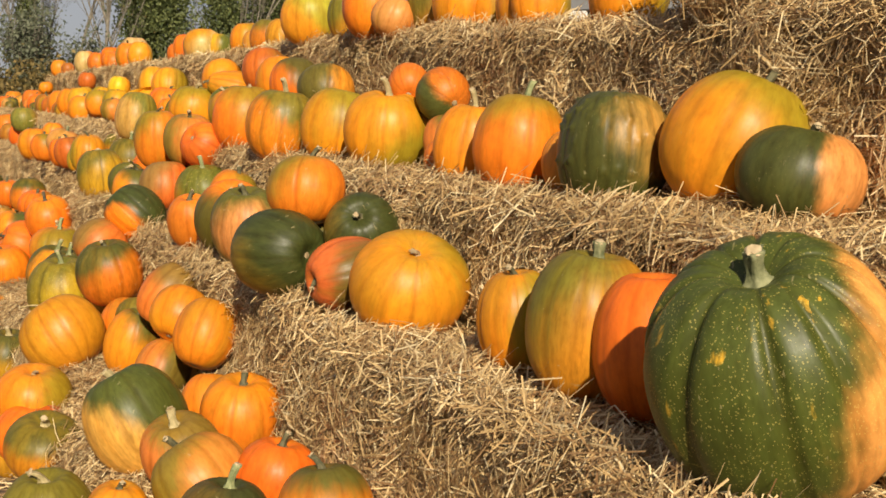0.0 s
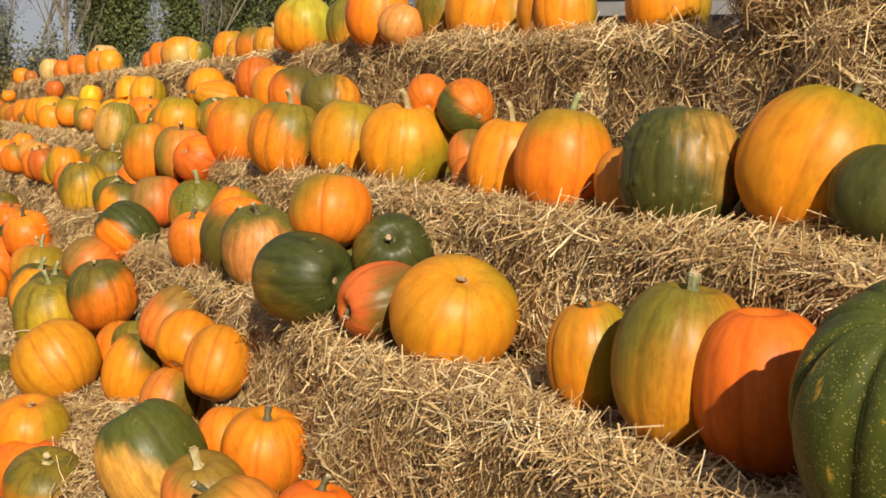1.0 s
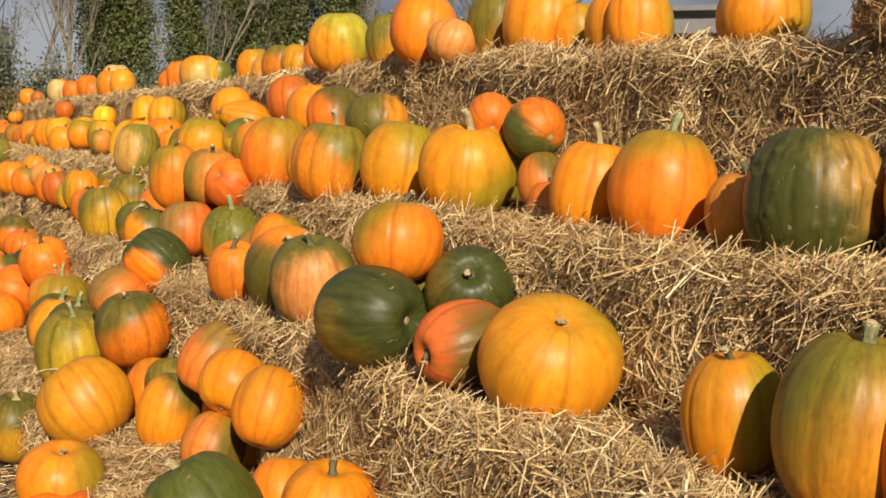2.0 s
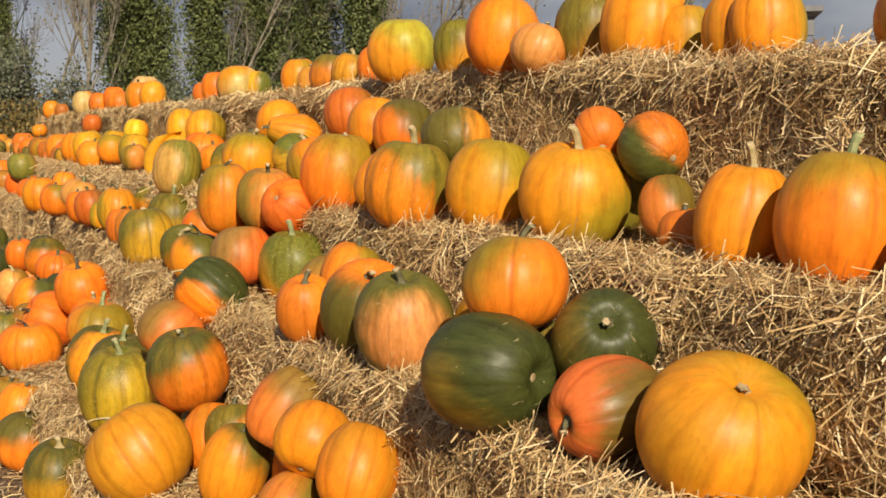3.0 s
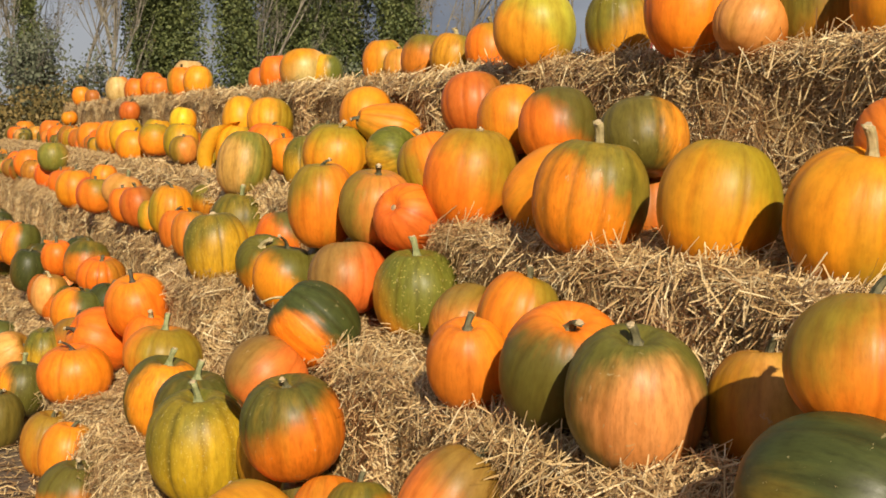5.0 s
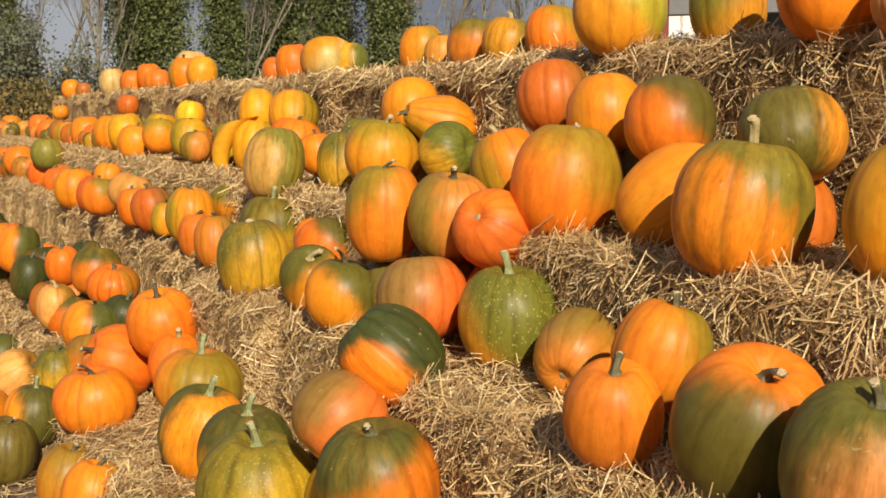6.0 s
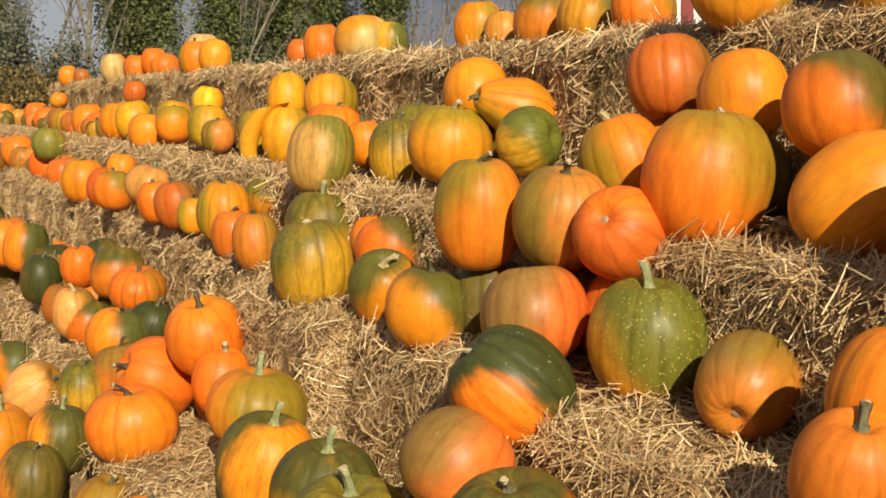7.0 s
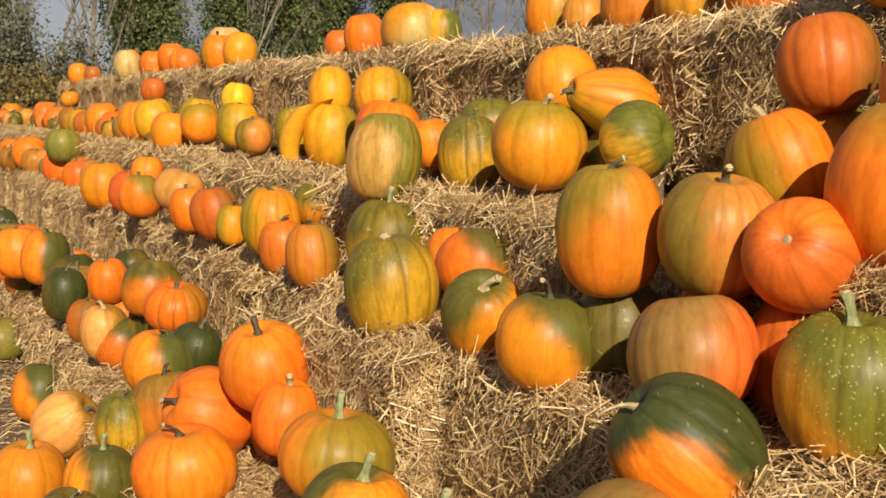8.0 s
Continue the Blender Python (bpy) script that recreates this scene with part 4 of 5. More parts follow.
pumpkin(11.29, 0.93, 0.19, 0.31, 0.27, "bronze", lean=(20, 30), patch="rt")
pumpkin(11.32, 0.85, 0.25, 0.26, 0.28, "face_peach", lean=(8, -60), stem="pale", patch="fl", push=0.2)
pumpkin(12.20, 0.90, 0.18, 0.24, 0.25, "red_brown", lean=(8, 0))
pumpkin(10.82, 1.11, 0.45, 0.32, 0.23, "orange_rib", lean=(10, -60), stem="s")
pumpkin(11.18, 1.07, 0.47, 0.30, 0.29, "bronze", lean=(15, 60), patch="t", push=-0.1)
pumpkin(11.70, 0.95, 0.48, 0.24, 0.24, "orange", lean=(10, -90), stem="s")
pumpkin(12.43, 0.82, 0.28, 0.27, 0.31, "dark_green", lean=(8, 0), stem="s")
pumpkin(13.69, 0.89, 0.32, 0.35, 0.37, "amber_moss", lean=(12, 40), stem="s", patch="r", push=0.15)
pumpkin(12.16, 1.17, 0.53, 0.22, 0.17, "dark_green")
pumpkin(11.66, 0.56, -0.12, 0.33, 0.31, "amber_moss", lean=(15, 40), patch="rt", push=0.1)
pumpkin(10.51, 0.52, 0.00, 0.30, 0.29, "face_peach", lean=(55, -10), stem="s", patch="fl", push=0.2)
pumpkin(10.16, 0.31, -0.12, 0.33, 0.30, "orange", lean=(6, 0), stem="tall")
pumpkin(9.55, 0.50, 0.01, 0.29, 0.28, "green_amber", lean=(8, 30), stem="tall", patch="l", push=0.25)
pumpkin(9.42, 0.36, -0.12, 0.29, 0.30, "moss_orange", lean=(8, 0), stem="s", patch="l", push=-0.1)
pumpkin(8.34, 0.58, -0.05, 0.26, 0.28, "amber", lean=(10, 20), stem="s")
pumpkin(8.80, 0.55, -0.12, 0.28, 0.30, "red_brown", lean=(10, 0), stem="s", patch="rt", push=0.1)
pumpkin(9.91, 0.66, 0.14, 0.24, 0.26, "gold_green", patch="t")
pumpkin(7.93, 0.56, -0.12, 0.32, 0.28, "orange_moss", lean=(8, 0), stem="s", patch="t", push=0.1)
pumpkin(6.95, 0.59, -0.07, 0.31, 0.31, "green_yellow", lean=(8, -60), stem="pale", patch="t", push=0.2)
pumpkin(1.91, 1.54, 0.75, 0.47, 0.45, "giant", -20, lean=(27, -135), stem="thick", patch="r", push=0.03)
pumpkin(14.35, 1.43, 0.76, 0.36, 0.34, "orange", 180)
pumpkin(16.21, 1.54, 0.76, 0.29, 0.27, "red", 180)
pumpkin(17.26, 1.54, 0.77, 0.35, 0.32, "orange", 45)
pumpkin(18.91, 1.53, 0.76, 0.32, 0.29, "tan_green", 45)
pumpkin(17.05, 1.56, 0.98, 0.35, 0.32, "pale_green", 45)
pumpkin(19.12, 1.50, 0.82, 0.38, 0.36, "orange_green", 90)
pumpkin(2.64, 2.17, 1.15, 0.33, 0.24, "green_tan", -25, lean=(12, 0), patch="r", push=0.42)
pumpkin(4.46, 2.00, 1.15, 0.17, 0.16, "red", 45)
pumpkin(3.54, 2.05, 1.15, 0.23, 0.22, "tan_orange", 90)
pumpkin(15.56, 2.10, 1.20, 0.37, 0.35, "yellow", 45)
pumpkin(15.72, 2.00, 1.20, 0.36, 0.34, "amber", 45)
pumpkin(17.75, 2.17, 1.15, 0.29, 0.28, "orange", 180)
pumpkin(18.35, 2.17, 1.15, 0.39, 0.37, "orange", 135)
pumpkin(19.88, 2.17, 1.15, 0.31, 0.29, "amber", 135)
pumpkin(20.80, 2.17, 1.15, 0.26, 0.25, "yellow", 135)
pumpkin(16.21, 2.25, 1.52, 0.23, 0.22, "red_brown", 45)
pumpkin(20.67, 2.20, 1.47, 0.23, 0.19, "orange", 180)
pumpkin(22.53, 2.17, 1.19, 0.36, 0.35, "red", 45)
pumpkin(24.70, 2.17, 1.15, 0.31, 0.29, "tan_green", -45)
pumpkin(26.57, 2.17, 1.15, 0.39, 0.37, "orange", 45)
pumpkin(4.10, 0.92, 0.19, 0.28, 0.25, "tan_olive", lean=(20, -120), stem="pale", patch="rt", push=0.15)
pumpkin(3.79, 0.91, 0.19, 0.30, 0.25, "tan_olive", lean=(40, 160), patch="l", push=0.2)
pumpkin(3.67, 1.11, 0.23, 0.26, 0.22, "orange", lean=(12, 0))
pumpkin(3.18, 1.11, 0.26, 0.27, 0.25, "orange_moss", lean=(12, 120), patch="t", push=-0.25)
pumpkin(3.44, 0.90, 0.18, 0.28, 0.24, "dark_green", lean=(8, 0), stem="tall")
pumpkin(3.83, 0.67, 0.14, 0.20, 0.19, "orange", 45)
pumpkin(4.15, 0.50, -0.11, 0.33, 0.40, "olive_gold", lean=(5, -90), stem="pale", patch="t")
pumpkin(5.53, 0.50, -0.12, 0.22, 0.30, "green_yellow", stem="pale")
pumpkin(14.08, 0.76, 0.33, 0.37, 0.36, "amber", 90)
pumpkin(4.88, 2.62, 1.72, 0.26, 0.28, "amber", 0)
pumpkin(4.21, 2.62, 1.70, 0.30, 0.25, "orange", 45)
pumpkin(4.18, 2.62, 1.70, 0.30, 0.27, "amber", 0)
pumpkin(3.76, 2.70, 1.70, 0.17, 0.18, "red", 45)
pumpkin(5.40, 2.66, 1.73, 0.24, 0.25, "amber", -45)
pumpkin(5.95, 2.60, 1.74, 0.31, 0.34, "olive_gold", patch="lt", push=0.3)
pumpkin(5.55, 2.58, 1.73, 0.35, 0.35, "amber", 45, lean=(5, 0))
pumpkin(5.03, 2.62, 1.72, 0.26, 0.27, "orange", 135)
pumpkin(9.72, 2.60, 1.75, 0.26, 0.27, "amber", -45)
pumpkin(9.47, 2.60, 1.75, 0.19, 0.20, "tan_olive", 45)
pumpkin(9.09, 2.60, 1.75, 0.27, 0.26, "olive_gold", lean=(6, 0), patch="t", push=-0.2)
pumpkin(8.77, 2.62, 1.75, 0.27, 0.24, "olive_gold", lean=(10, 0), stem="pale", patch="r", push=0.0)
pumpkin(12.38, 2.60, 1.75, 0.20, 0.21, "red", 135)
pumpkin(11.96, 2.60, 1.75, 0.26, 0.28, "orange", 180)
pumpkin(11.25, 2.60, 1.75, 0.38, 0.28, "pale_tan", lean=(8, 90), stem="none", patch="lt", push=-0.2)
pumpkin(11.14, 2.72, 1.75, 0.24, 0.25, "moss_gold", lean=(6, 0), patch="l", push=0.5)
pumpkin(19.04, 2.60, 1.75, 0.33, 0.34, "pale_tan", 45)
pumpkin(17.78, 2.60, 1.75, 0.29, 0.28, "red", 0)
pumpkin(17.59, 2.75, 1.79, 0.30, 0.31, "orange", 45)
pumpkin(16.63, 2.65, 1.75, 0.32, 0.25, "red", 180)
pumpkin(15.25, 2.60, 1.75, 0.30, 0.32, "amber", 180)
pumpkin(15.38, 2.70, 1.79, 0.34, 0.35, "pale_tan", 90)
pumpkin(14.81, 2.66, 1.75, 0.30, 0.31, "yellow", 45)
pumpkin(22.39, 2.60, 1.75, 0.28, 0.29, "orange", 45)
pumpkin(21.60, 2.65, 1.75, 0.22, 0.23, "tan_green", 45)
pumpkin(2.46, 1.64, 0.76, 0.30, 0.33, "scarlet", 90, stem="none")
pumpkin(2.91, 2.17, 1.15, 0.39, 0.37, "amber", 90, lean=(25, 0), patch="rt", push=0.1)
pumpkin(3.23, 1.99, 1.14, 0.34, 0.34, "warty", -90, patch="frt", push=0.1)
pumpkin(3.86, 2.01, 1.14, 0.32, 0.33, "amber", 45, lean=(8, 20), stem="tall", patch="t", push=-0.1)
pumpkin(8.40, 2.66, 1.76, 0.27, 0.26, "amber", lean=(8, 90), patch="rt", push=0.1)
pumpkin(13.75, 1.50, 0.77, 0.30, 0.29, "red", lean=(6, 0))
pumpkin(14.22, 1.93, 1.15, 0.32, 0.30, "amber", lean=(6, 0))
pumpkin(14.35, 2.17, 1.15, 0.33, 0.40, "yellow", lean=(6, 0))
# those underneath that carry the upper ones of a heap
# their dull, dark skins stand in for the shade in the gaps
pumpkin(4.52, 1.53, 0.77, 0.24, 0.26, "bronze", lean=(8, 90), stem="none")
pumpkin(7.13, 1.74, 0.77, 0.29, 0.31, "red_brown", lean=(8, 90), stem="none")
pumpkin(7.39, 1.71, 0.77, 0.29, 0.31, "bronze", lean=(8, 90), stem="none")
pumpkin(7.67, 1.58, 0.77, 0.27, 0.29, "moss_orange", lean=(8, 90), stem="none")
pumpkin(10.49, 1.78, 0.77, 0.19, 0.20, "red_brown", lean=(8, 90), stem="none")
pumpkin(13.19, 1.57, 0.77, 0.20, 0.22, "bronze", lean=(8, 90), stem="none")
pumpkin(5.16, 2.18, 1.15, 0.27, 0.29, "olive_gold", lean=(8, 90), stem="none")
pumpkin(7.57, 2.21, 1.15, 0.33, 0.35, "bronze", lean=(8, 90), stem="none")
pumpkin(7.16, 2.18, 1.15, 0.27, 0.29, "moss_orange", lean=(8, 90), stem="none")
pumpkin(6.76, 2.16, 1.15, 0.24, 0.26, "olive_gold", lean=(8, 90), stem="none")
pumpkin(6.19, 2.15, 1.15, 0.22, 0.24, "red_brown", lean=(8, 90), stem="none")
pumpkin(8.74, 2.25, 1.15, 0.23, 0.25, "bronze", lean=(8, 90), stem="none")
pumpkin(9.13, 2.25, 1.15, 0.28, 0.30, "moss_orange", lean=(8, 90), stem="none")
pumpkin(9.69, 2.25, 1.15, 0.19, 0.18, "bronze", lean=(8, 90), stem="none")
pumpkin(10.81, 2.25, 1.15, 0.25, 0.27, "red_brown", lean=(8, 90), stem="none")
pumpkin(11.56, 2.25, 1.15, 0.28, 0.30, "bronze", lean=(8, 90), stem="none")
pumpkin(13.36, 2.25, 1.15, 0.28, 0.30, "bronze", lean=(8, 90), stem="none")
pumpkin(5.31, 1.22, 0.24, 0.21, 0.23, "red_brown", lean=(8, 90), stem="none")
pumpkin(5.65, 1.24, 0.24, 0.22, 0.24, "bronze", lean=(8, 90), stem="none")
pumpkin(6.63, 1.13, 0.22, 0.19, 0.21, "moss_orange", lean=(8, 90), stem="none")
pumpkin(6.91, 1.13, 0.22, 0.32, 0.34, "olive_gold", lean=(8, 90), stem="none")
pumpkin(5.62, 0.66, -0.12, 0.19, 0.21, "olive_gold", lean=(8, 90), stem="none")
pumpkin(8.39, 1.07, 0.21, 0.19, 0.17, "bronze", lean=(8, 90), stem="none")
pumpkin(9.20, 1.11, 0.22, 0.24, 0.26, "olive_gold", lean=(8, 90), stem="none")
pumpkin(10.26, 1.11, 0.22, 0.19, 0.17, "moss_orange", lean=(8, 90), stem="none")
pumpkin(10.88, 1.18, 0.23, 0.22, 0.24, "red_brown", lean=(8, 90), stem="none")
pumpkin(11.24, 1.14, 0.22, 0.25, 0.27, "bronze", lean=(8, 90), stem="none")
pumpkin(11.76, 1.02, 0.20, 0.28, 0.30, "moss_orange", lean=(8, 90), stem="none")
pumpkin(12.22, 1.24, 0.24, 0.28, 0.30, "bronze", lean=(8, 90), stem="none")
# flakes of straw wedged under slightly raised pumpkins
flake(4.27, 1.63, 0.77, 0.87, 0.21)
flake(5.99, 1.59, 0.77, 0.88, 0.19)
flake(7.24, 1.52, 0.77, 0.84, 0.24)
flake(8.74, 1.72, 0.77, 0.85, 0.22)
flake(9.01, 1.75, 0.77, 0.90, 0.14)
flake(9.44, 1.68, 0.77, 0.84, 0.26)
flake(10.41, 1.51, 0.77, 0.86, 0.22)
flake(11.02, 1.50, 0.77, 0.84, 0.13)
flake(11.21, 1.46, 0.77, 0.86, 0.20)
flake(11.71, 1.45, 0.77, 0.85, 0.17)
flake(12.24, 1.53, 0.77, 0.90, 0.22)
flake(12.90, 1.43, 0.77, 0.84, 0.21)
flake(4.73, 2.14, 1.15, 1.21, 0.13)
flake(7.45, 1.95, 1.15, 1.23, 0.21)
flake(8.83, 2.03, 1.15, 1.22, 0.27)
flake(8.42, 2.17, 1.15, 1.27, 0.21)
flake(9.87, 2.08, 1.15, 1.24, 0.17)
flake(10.59, 2.18, 1.15, 1.27, 0.26)
flake(12.03, 2.17, 1.15, 1.21, 0.17)
flake(12.18, 1.98, 1.15, 1.23, 0.18)
flake(13.15, 2.16, 1.15, 1.23, 0.22)
flake(13.85, 2.09, 1.15, 1.24, 0.22)
flake(4.99, 1.23, 0.25, 0.41, 0.20)
flake(6.14, 1.16, 0.23, 0.30, 0.17)
flake(5.09, 0.62, -0.12, 0.02, 0.24)
flake(5.45, 0.61, -0.12, -0.02, 0.23)
flake(7.59, 1.01, 0.20, 0.27, 0.25)
flake(9.00, 1.09, 0.22, 0.35, 0.19)
flake(9.39, 0.92, 0.19, 0.25, 0.26)
flake(10.24, 0.93, 0.19, 0.30, 0.26)
flake(11.35, 0.89, 0.18, 0.26, 0.20)
flake(12.46, 0.86, 0.17, 0.29, 0.20)
flake(13.72, 0.93, 0.19, 0.33, 0.26)
flake(10.54, 0.56, -0.12, 0.01, 0.22)
flake(9.58, 0.54, -0.12, 0.02, 0.22)
flake(8.37, 0.62, -0.12, -0.04, 0.20)
flake(6.98, 0.63, -0.12, -0.05, 0.23)
flake(17.09, 1.67, 0.77, 0.98, 0.30)
flake(19.16, 1.55, 0.77, 0.82, 0.29)
flake(15.60, 2.15, 1.15, 1.20, 0.27)
flake(15.76, 2.05, 1.15, 1.20, 0.22)
flake(16.25, 2.30, 1.15, 1.52, 0.19)
flake(20.71, 2.25, 1.15, 1.47, 0.19)
flake(22.57, 2.22, 1.15, 1.19, 0.29)
flake(17.63, 2.80, 1.74, 1.79, 0.24)
flake(15.42, 2.75, 1.74, 1.79, 0.25)

# rows that run on into the distance, past those that can be told apart
def far_rows():
    rnd = random.Random(21)
    skins = ["orange", "orange", "red", "red_brown", "amber", "amber", "yellow", "bronze", "tan_olive", "orange_moss", "green_yellow", "dark_green", "pale_green"]
    vs, fs, attrs, slots, base = [], [], {"pole": [], "groove": [], "flush": []}, [], 0
    for lo, hi, v0, tier_z, gap in ((19.3, 26.5, 1.45, SECOND, 0.36), (14.2, 26.5, 1.62, SECOND, 0.42), (24.0, 26.5, 1.95, THIRD, 0.36), (15.5, 23.0, 2.12, THIRD, 0.42),
                                    (14.3, 26.5, 0.80, None, 0.36), (13.2, 26.5, 1.02, None, 0.40), (13.4, 26.5, 0.52, GROUND + 0.01, 0.38), (12.8, 26.5, 0.20, GROUND + 0.01, 0.42)):
        u = lo
        while u < hi:
            vv, w = v0 + rnd.uniform(-0.05, 0.05), rnd.uniform(0.2, 0.36)
            h, skin = w * rnd.uniform(0.75, 1.0), rnd.choice(skins)
            p, pole, f, groove = body_points(w, h, skin, int(u * 100), False)
            spin = np.array((Matrix.Rotation(rnd.uniform(0, 6.28), 3, "Z") @ Matrix.Rotation(radians(rnd.uniform(-12, 12)), 3, "X")))
            q = p @ spin.T
            stalk, sf, _ = stem_points(0.03 + 0.08 * w, 0.016, int(u * 100), 0.4)
            stalk = (stalk + np.array([0, 0, p[:, 2].max() - 0.012])) @ spin.T
            q = np.concatenate([q, stalk]) + np.array(at(u, vv, (bank(vv) if tier_z is None else tier_z) - q[:, 2].min() - 0.01))
            vs.append(q)
            fs += [f + base, sf + base + len(p)]
            slots += [np.full(len(f), skins.index(skin)), np.full(len(sf), len(skins))]
            attrs["pole"].append(np.concatenate([pole, np.zeros((len(stalk), 3))]))
            attrs["groove"].append(np.concatenate([groove, np.zeros(len(stalk))]))
            attrs["flush"].append(np.concatenate([pole[:, 0], np.zeros(len(stalk))]))
            base += len(q)
            u += gap * rnd.uniform(0.8, 1.25)
    me = mesh_from("far_pumpkins", np.concatenate(vs), np.concatenate(fs), SKIN_MATERIALS[skins[0]])
    for skin in skins[1:]:
        me.materials.append(SKIN_MATERIALS[skin])
    me.materials.append(STEMS["s"])
    me.polygons.foreach_set("material_index", np.concatenate(slots).astype(np.int32))
    me.attributes.new("pole", "FLOAT_VECTOR", "POINT").data.foreach_set("vector", np.concatenate(attrs["pole"]).astype(np.float32).ravel())
    for key in ("groove", "flush"):
        me.attributes.new(key, "FLOAT", "POINT").data.foreach_set("value", np.concatenate(attrs[key]).astype(np.float32))
    tagged(new("far_pumpkins", me), "rows of mixed pumpkins running into the distance", "pumpkin", kind="stuff")


far_rows()


# ---- distance ----
def leaf_material(name, low, high):
    m, n, l, b = material(name, 0.6)
    geo, r = n.new("ShaderNodeNewGeometry"), ramp(n, [(0.0, low), (1.0, high)])
    l.new(geo.outputs["Random Per Island"], r.inputs["Fac"])
    l.new(r.outputs["Color"], b.inputs["Base Color"])
    b.inputs["Specular IOR Level"].default_value = 0.3
    return m


IVY = leaf_material("ivy_leaves", (0.045, 0.062, 0.020), (0.145, 0.160, 0.052))
HEDGE = leaf_material("hedge_leaves", (0.05, 0.045, 0.014), (0.22, 0.15, 0.05))


def bark_material():
    m, n, l, b = material("grey_bark", 0.9)
    tc = n.new("ShaderNodeTexCoord")
    a = noise_node(n, l, tc.outputs["Object"], 6, 5, 0.65)
    r = ramp(n, [(0.3, (0.10, 0.085, 0.065)), (0.7, (0.30, 0.26, 0.20))])
    l.new(a.outputs["Fac"], r.inputs["Fac"])
    l.new(r.outputs["Color"], b.inputs["Base Color"])
    return m


BARK = bark_material()


def branches(height, seed, spread, levels=4):
    """Tapered limbs: a trunk that forks again and again into thin rising twigs."""
    rg = np.random.default_rng(seed)
    vs, fs, base = [], [], 0
    stack = [(np.array([0.0, 0.0, 0.0]), np.array([rg.normal(0, 0.03), rg.normal(0, 0.03), 1.0]), height * 0.62, height * 0.0045 + 0.02, 0)]
    tips = []
    while stack:
        p, d, ln, r, lv = stack.pop()
        nt, nl = (7, 8) if lv == 0 else (5, 5) if lv == 1 else (4, 3) if lv == 2 else (3, 3)
        pts, dd = [p], d / np.linalg.norm(d)
        for i in range(nt - 1):
            dd = dd + rg.normal(0, 0.09, 3) + np.array([0, 0, 0.05])
            dd /= np.linalg.norm(dd)
            pts.append(pts[-1] + dd * ln / (nt - 1))
        ph = np.linspace(0, 2 * math.pi, nl, endpoint=False)
        ring = np.stack([np.cos(ph), np.sin(ph), 0 * ph], 1)
        for i, q in enumerate(pts):
            vs.append(q + ring * r * (1 - 0.6 * i / (nt - 1)))
        fs.append(lattice(nt, nl, True) + base)
        base += nt * nl
        if lv < levels:
            for _ in range(int(rg.integers(9, 13)) if lv == 0 else int(rg.integers(3, 6))):
                k = rg.uniform(0.22 if lv == 0 else 0.3, 1.0)
                q = pts[min(nt - 1, int(k * (nt - 1)))]
                a = rg.uniform(0, 6.28)
                nd = dd * 0.9 + spread * np.array([math.cos(a), math.sin(a), rg.uniform(-0.1, 0.5)])
                stack.append((q, nd, ln * rg.uniform(0.38, 0.6), max(0.005, r * 0.40), lv + 1))
        else:
            tips.append(pts[-1])
    return np.concatenate(vs), np.concatenate(fs), np.array(tips)


def leaves(points, size, mat, name, seed):
    rg = np.random.default_rng(seed)
    k = len(points)
    d, s = rg.normal(size=(k, 3)), rg.normal(size=(k, 3))
    d /= np.linalg.norm(d, axis=1, keepdims=True)
    s = np.cross(d, s)
    s /= np.linalg.norm(s, axis=1, keepdims=True)
    w = rg.uniform(size[0], size[1], (k, 1))
    v = np.stack([points - d * w, points + s * w * 0.6, points + d * w, points - s * w * 0.6], 1).reshape(-1, 3)
    return mesh_from(name, v, np.arange(4 * k).reshape(-1, 4), mat, False)


def tree(x, y, height, seed, ivy=0.0, label="", levels=4, spread=0.36):
    """A bare tree; ivy is the width of the ivy that wraps it."""
    rg = np.random.default_rng(seed)
    ob = new("tree")
    ob.matrix_world = Matrix.Translation((x, y, GROUND - 0.05)) @ Matrix.Rotation(rg.uniform(0, 6.28), 4, "Z")
    v, f, tips = branches(height, seed, spread, levels)
    part("trunk", mesh_from("trunk", v, f, BARK), ob)
    if ivy:
        clumps = []
        for _ in range(int(150 * ivy)):
            h = rg.uniform(0.3, height * 0.95)
            a, rr = rg.uniform(0, 6.28), ivy * 0.5 * rg.uniform(0.15, 0.95) * (1.05 - 0.45 * h / height)
            c = np.array([rr * math.cos(a), rr * math.sin(a), h])
            clumps.append(c + rg.normal(0, 1, (150, 3)) * np.array([0.22, 0.22, 0.34]) * (0.5 + 0.2 * ivy))
        part("crown", leaves(np.concatenate(clumps), (0.035, 0.075), IVY, "crown", seed), ob, "dense dark green ivy")
    else:
        keep = tips[rg.random(len(tips)) < 0.35]
        part("crown", leaves(np.repeat(keep, 2, 0) + rg.normal(0, 0.15, (len(keep) * 2, 3)), (0.03, 0.06), HEDGE, "crown", seed), ob, "few last withered leaves")
    return tagged(ob, label, "tree", "trees behind the field")


IVIED, BARE = "tall tree wrapped in dark green ivy", "tall bare poplar with thin grey branches"
tree(-10.6, 43.7, 11.0, 300, 2.9, IVIED)
tree(-7.4, 39.6, 10.0, 301, 1.5, IVIED)
tree(-6.1, 41.6, 12.0, 302, 2.2, IVIED)
tree(-5.1, 45.7, 12.0, 303, 2.4, IVIED)
tree(-2.8, 41.6, 9.0, 304, 1.6, IVIED)
tree(-15.1, 43.7, 10.0, 305, 0.7, IVIED)
tree(-2.0, 43.6, 13.0, 306, 0.0, BARE)
tree(-1.4, 47.6, 13.0, 307, 0.0, BARE)
tree(-11.9, 41.7, 13.0, 308, 0.0, BARE)
tree(-14.2, 45.7, 13.0, 309, 0.0, BARE)
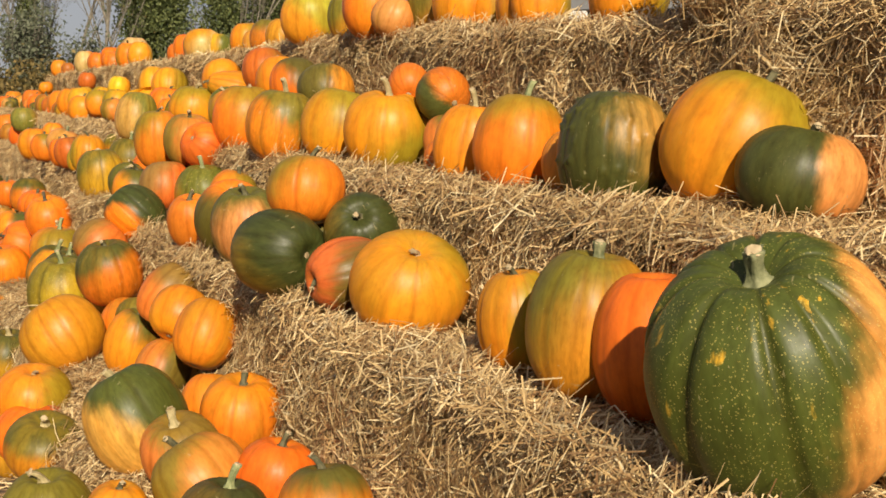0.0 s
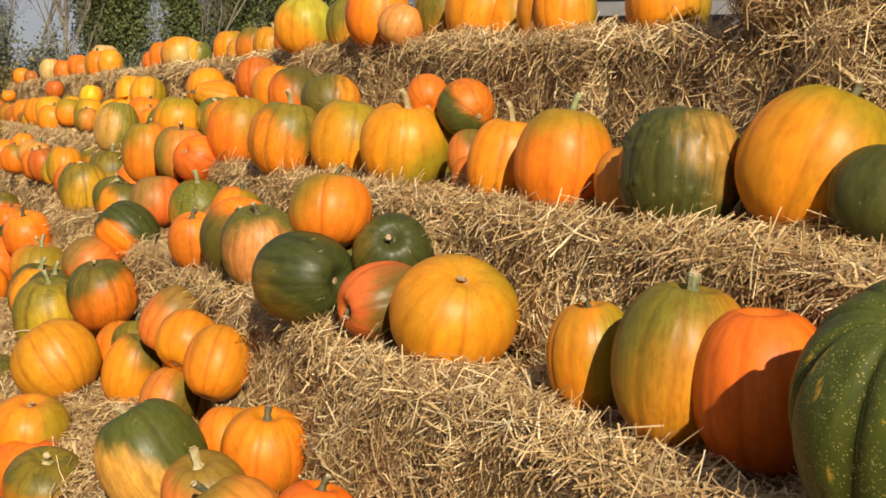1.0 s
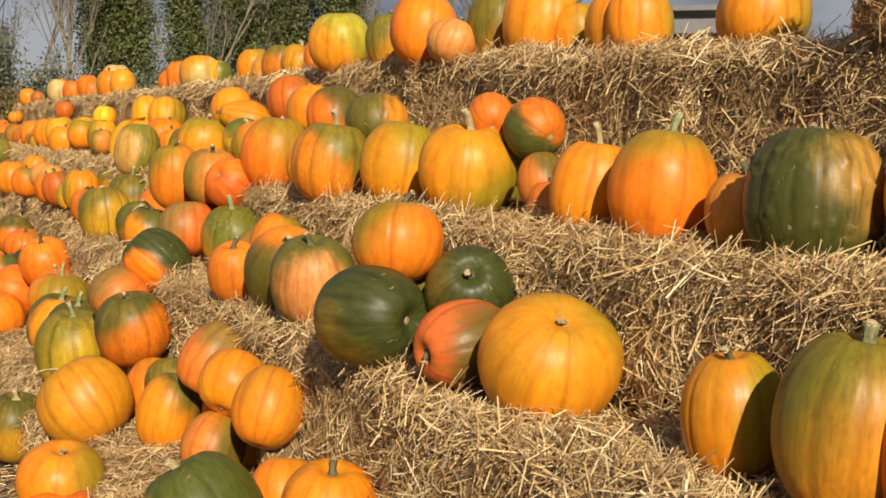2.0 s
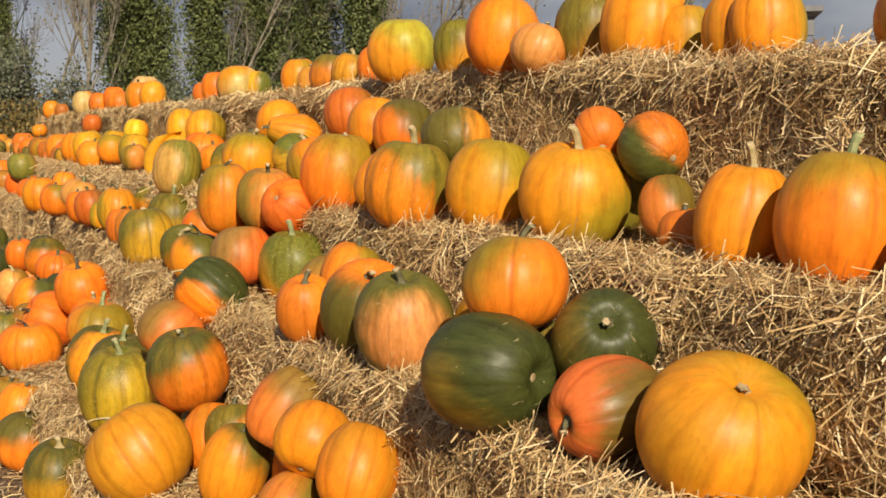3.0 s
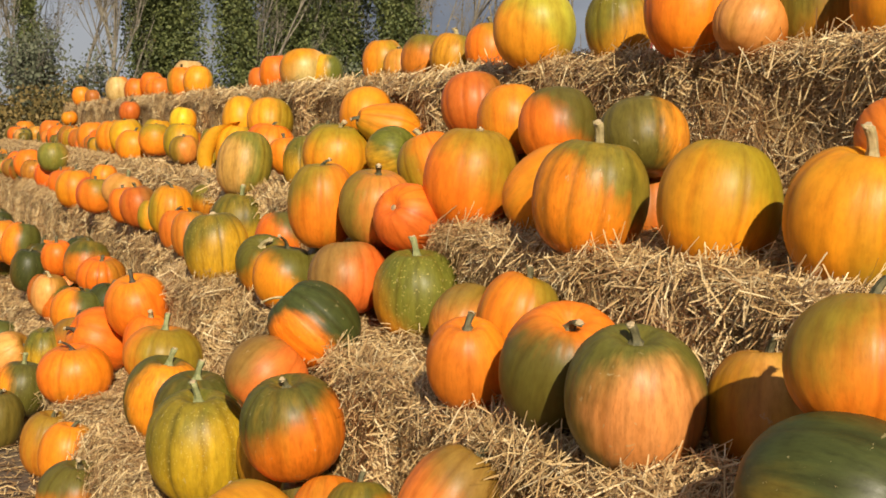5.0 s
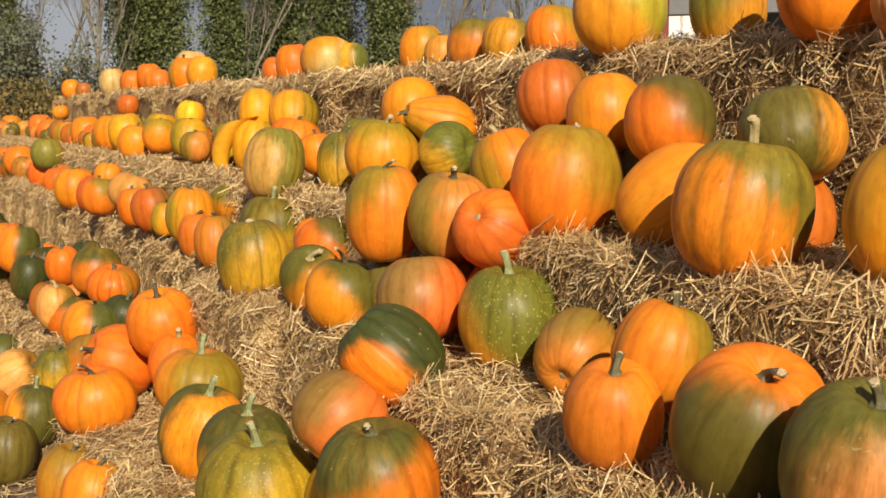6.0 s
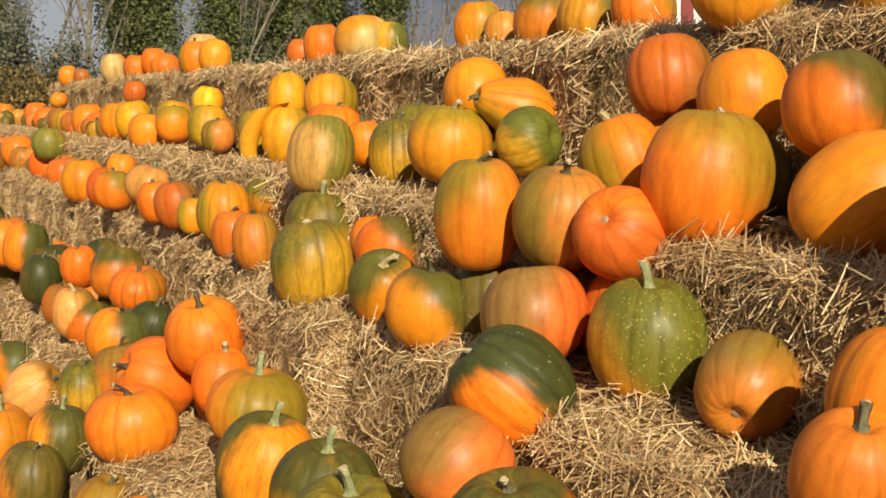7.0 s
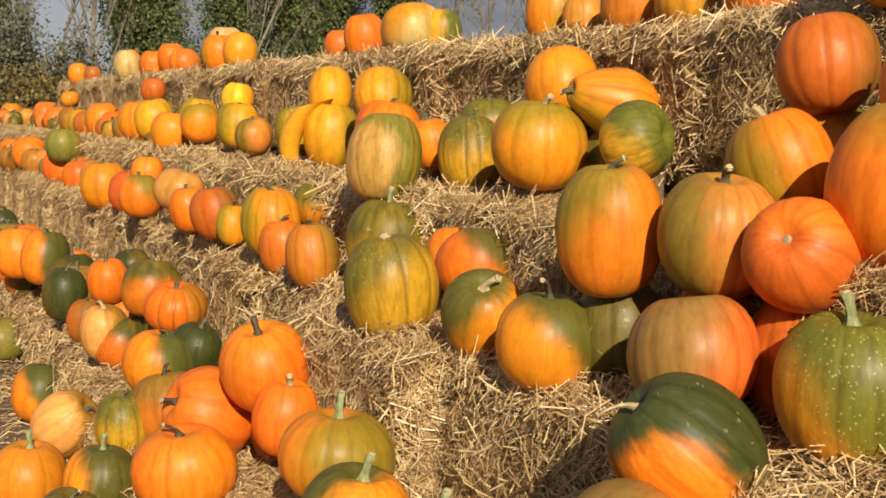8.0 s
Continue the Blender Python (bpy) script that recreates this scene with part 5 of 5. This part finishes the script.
tree(-13.0, 48.8, 12.0, 310, 0.0, BARE)
tree(-15.6, 47.8, 12.0, 311, 0.0, BARE)
tree(-10.6, 49.8, 12.0, 312, 0.0, BARE)
tree(-3.8, 43.6, 13.0, 313, 0.0, BARE)
tree(0.2, 47.6, 12.0, 314, 0.0, BARE)
tree(2.2, 49.6, 13.0, 315, 0.0, BARE)
tree(3.8, 45.6, 13.0, 316, 0.0, BARE)
tree(6.8, 47.6, 13.0, 317, 0.0, BARE)
tree(-16.8, 43.8, 12.0, 318, 0.0, BARE)
tree(-7.8, 47.7, 12.0, 319, 0.0, BARE)


def shrub(x, y, height, seed):
    """A thin roadside shrub with small sparse leaves."""
    rg = np.random.default_rng(seed)
    ob = new("shrub")
    ob.matrix_world = Matrix.Translation((x, y, GROUND - 0.05))
    for k in range(3):
        v, f, tips = branches(height * rg.uniform(0.8, 1.2), seed + 50 * k, 0.7, 3)
        off = np.array([rg.normal(0, 0.35), rg.normal(0, 0.3), 0])
        part("stem", mesh_from("stem", v + off, f, BARK), ob)
        pts = np.repeat(tips + off, 8, 0) + rg.normal(0, 0.16, (len(tips) * 8, 3))
        part("foliage", leaves(pts, (0.035, 0.075), SHRUB, "foliage", seed + k), ob)
    tagged(ob, "thin grey-green shrub with sparse leaves", "shrub", "shrubs behind the field")


SHRUB = leaf_material("shrub_leaves", (0.05, 0.06, 0.035), (0.155, 0.165, 0.105))
shrub(-12.5, 38.7, 4.2, 500)
shrub(-11.7, 39.7, 3.6, 501)
shrub(-8.6, 40.6, 4.0, 502)
shrub(-7.5, 38.6, 3.4, 503)
shrub(-6.5, 39.6, 3.8, 504)
shrub(-3.8, 40.6, 3.2, 505)
shrub(-13.4, 38.7, 4.5, 506)


def hedge():
    rg = np.random.default_rng(77)
    pts = []
    for i in range(520):
        s = rg.uniform(0, 1)
        c = np.array([-16.7 + (-11.0 - -16.7) * s, 36.7 + rg.normal(0, 0.8), GROUND + rg.uniform(0.1, 1.35 + 0.35 * math.sin(s * 17) + 0.25 * math.sin(s * 41))])
        pts.append(c + rg.normal(0, 1, (110, 3)) * np.array([0.5, 0.4, 0.42]))
    ob = new("hedge", leaves(np.concatenate(pts), (0.04, 0.092), HEDGE, "hedge", 78))
    tagged(ob, "brownish autumn hedge behind the field", "hedge", kind="stuff")


hedge()


# ---- white stall behind the stack ----
def paint_material(name, colour):
    m, n, l, b = material(name, 0.5)
    tc = n.new("ShaderNodeTexCoord")
    a = noise_node(n, l, tc.outputs["Object"], 7, 5, 0.6)
    r = ramp(n, [(0.3, tuple(0.82 * x for x in colour)), (0.65, colour)])
    l.new(a.outputs["Fac"], r.inputs["Fac"])
    l.new(r.outputs["Color"], b.inputs["Base Color"])
    return m


def box_mesh(name, lo, hi, mat, soft=0.008):
    bm = bmesh.new()
    bmesh.ops.create_cube(bm, size=1.0)
    for p in bm.verts:
        p.co = Vector([lo[k] + (p.co[k] + 0.5) * (hi[k] - lo[k]) for k in range(3)])
    bmesh.ops.bevel(bm, geom=bm.edges[:], offset=soft, segments=1, affect="EDGES")
    return bm_mesh(name, bm, mat)


def stall():
    white, maroon, grey = paint_material("white_boards", (0.8, 0.79, 0.76)), paint_material("maroon_paint", (0.22, 0.03, 0.025)), paint_material("grey_felt", (0.16, 0.16, 0.17))
    ob = new("stall")
    ob.matrix_world = pose(1.25, 18.8, GROUND, 0, 0, -12)
    part("corner_post", box_mesh("corner_post", (0.0, -0.06, 0), (0.14, 0.08, 3.1), maroon), ob, "maroon painted post")
    part("corner_trim", box_mesh("corner_trim", (-0.08, -0.05, 0), (-0.003, 0.08, 3.1), white), ob)
    for k in range(3):
        part("board", box_mesh("board", (0.143 + 0.165 * k, 0, 0), (0.303 + 0.165 * k, 0.05, 2.80), white), ob)
    part("fascia", box_mesh("fascia", (0.143, -0.03, 2.81), (3.2, 0.06, 3.06), grey), ob, "grey fascia board")
    part("end_wall", box_mesh("end_wall", (-0.05, 0.083, 0), (0.02, 2.6, 3.0), white), ob)
    part("back_wall", box_mesh("back_wall", (0.03, 2.54, 0), (3.2, 2.6, 3.0), grey), ob, "dark back wall")
    part("roof", box_mesh("roof", (-0.15, -0.2, 3.11), (3.3, 2.7, 3.19), grey), ob, "grey felt roof")
    tagged(ob, "white boarded stall with maroon corner post", "stall")


stall()
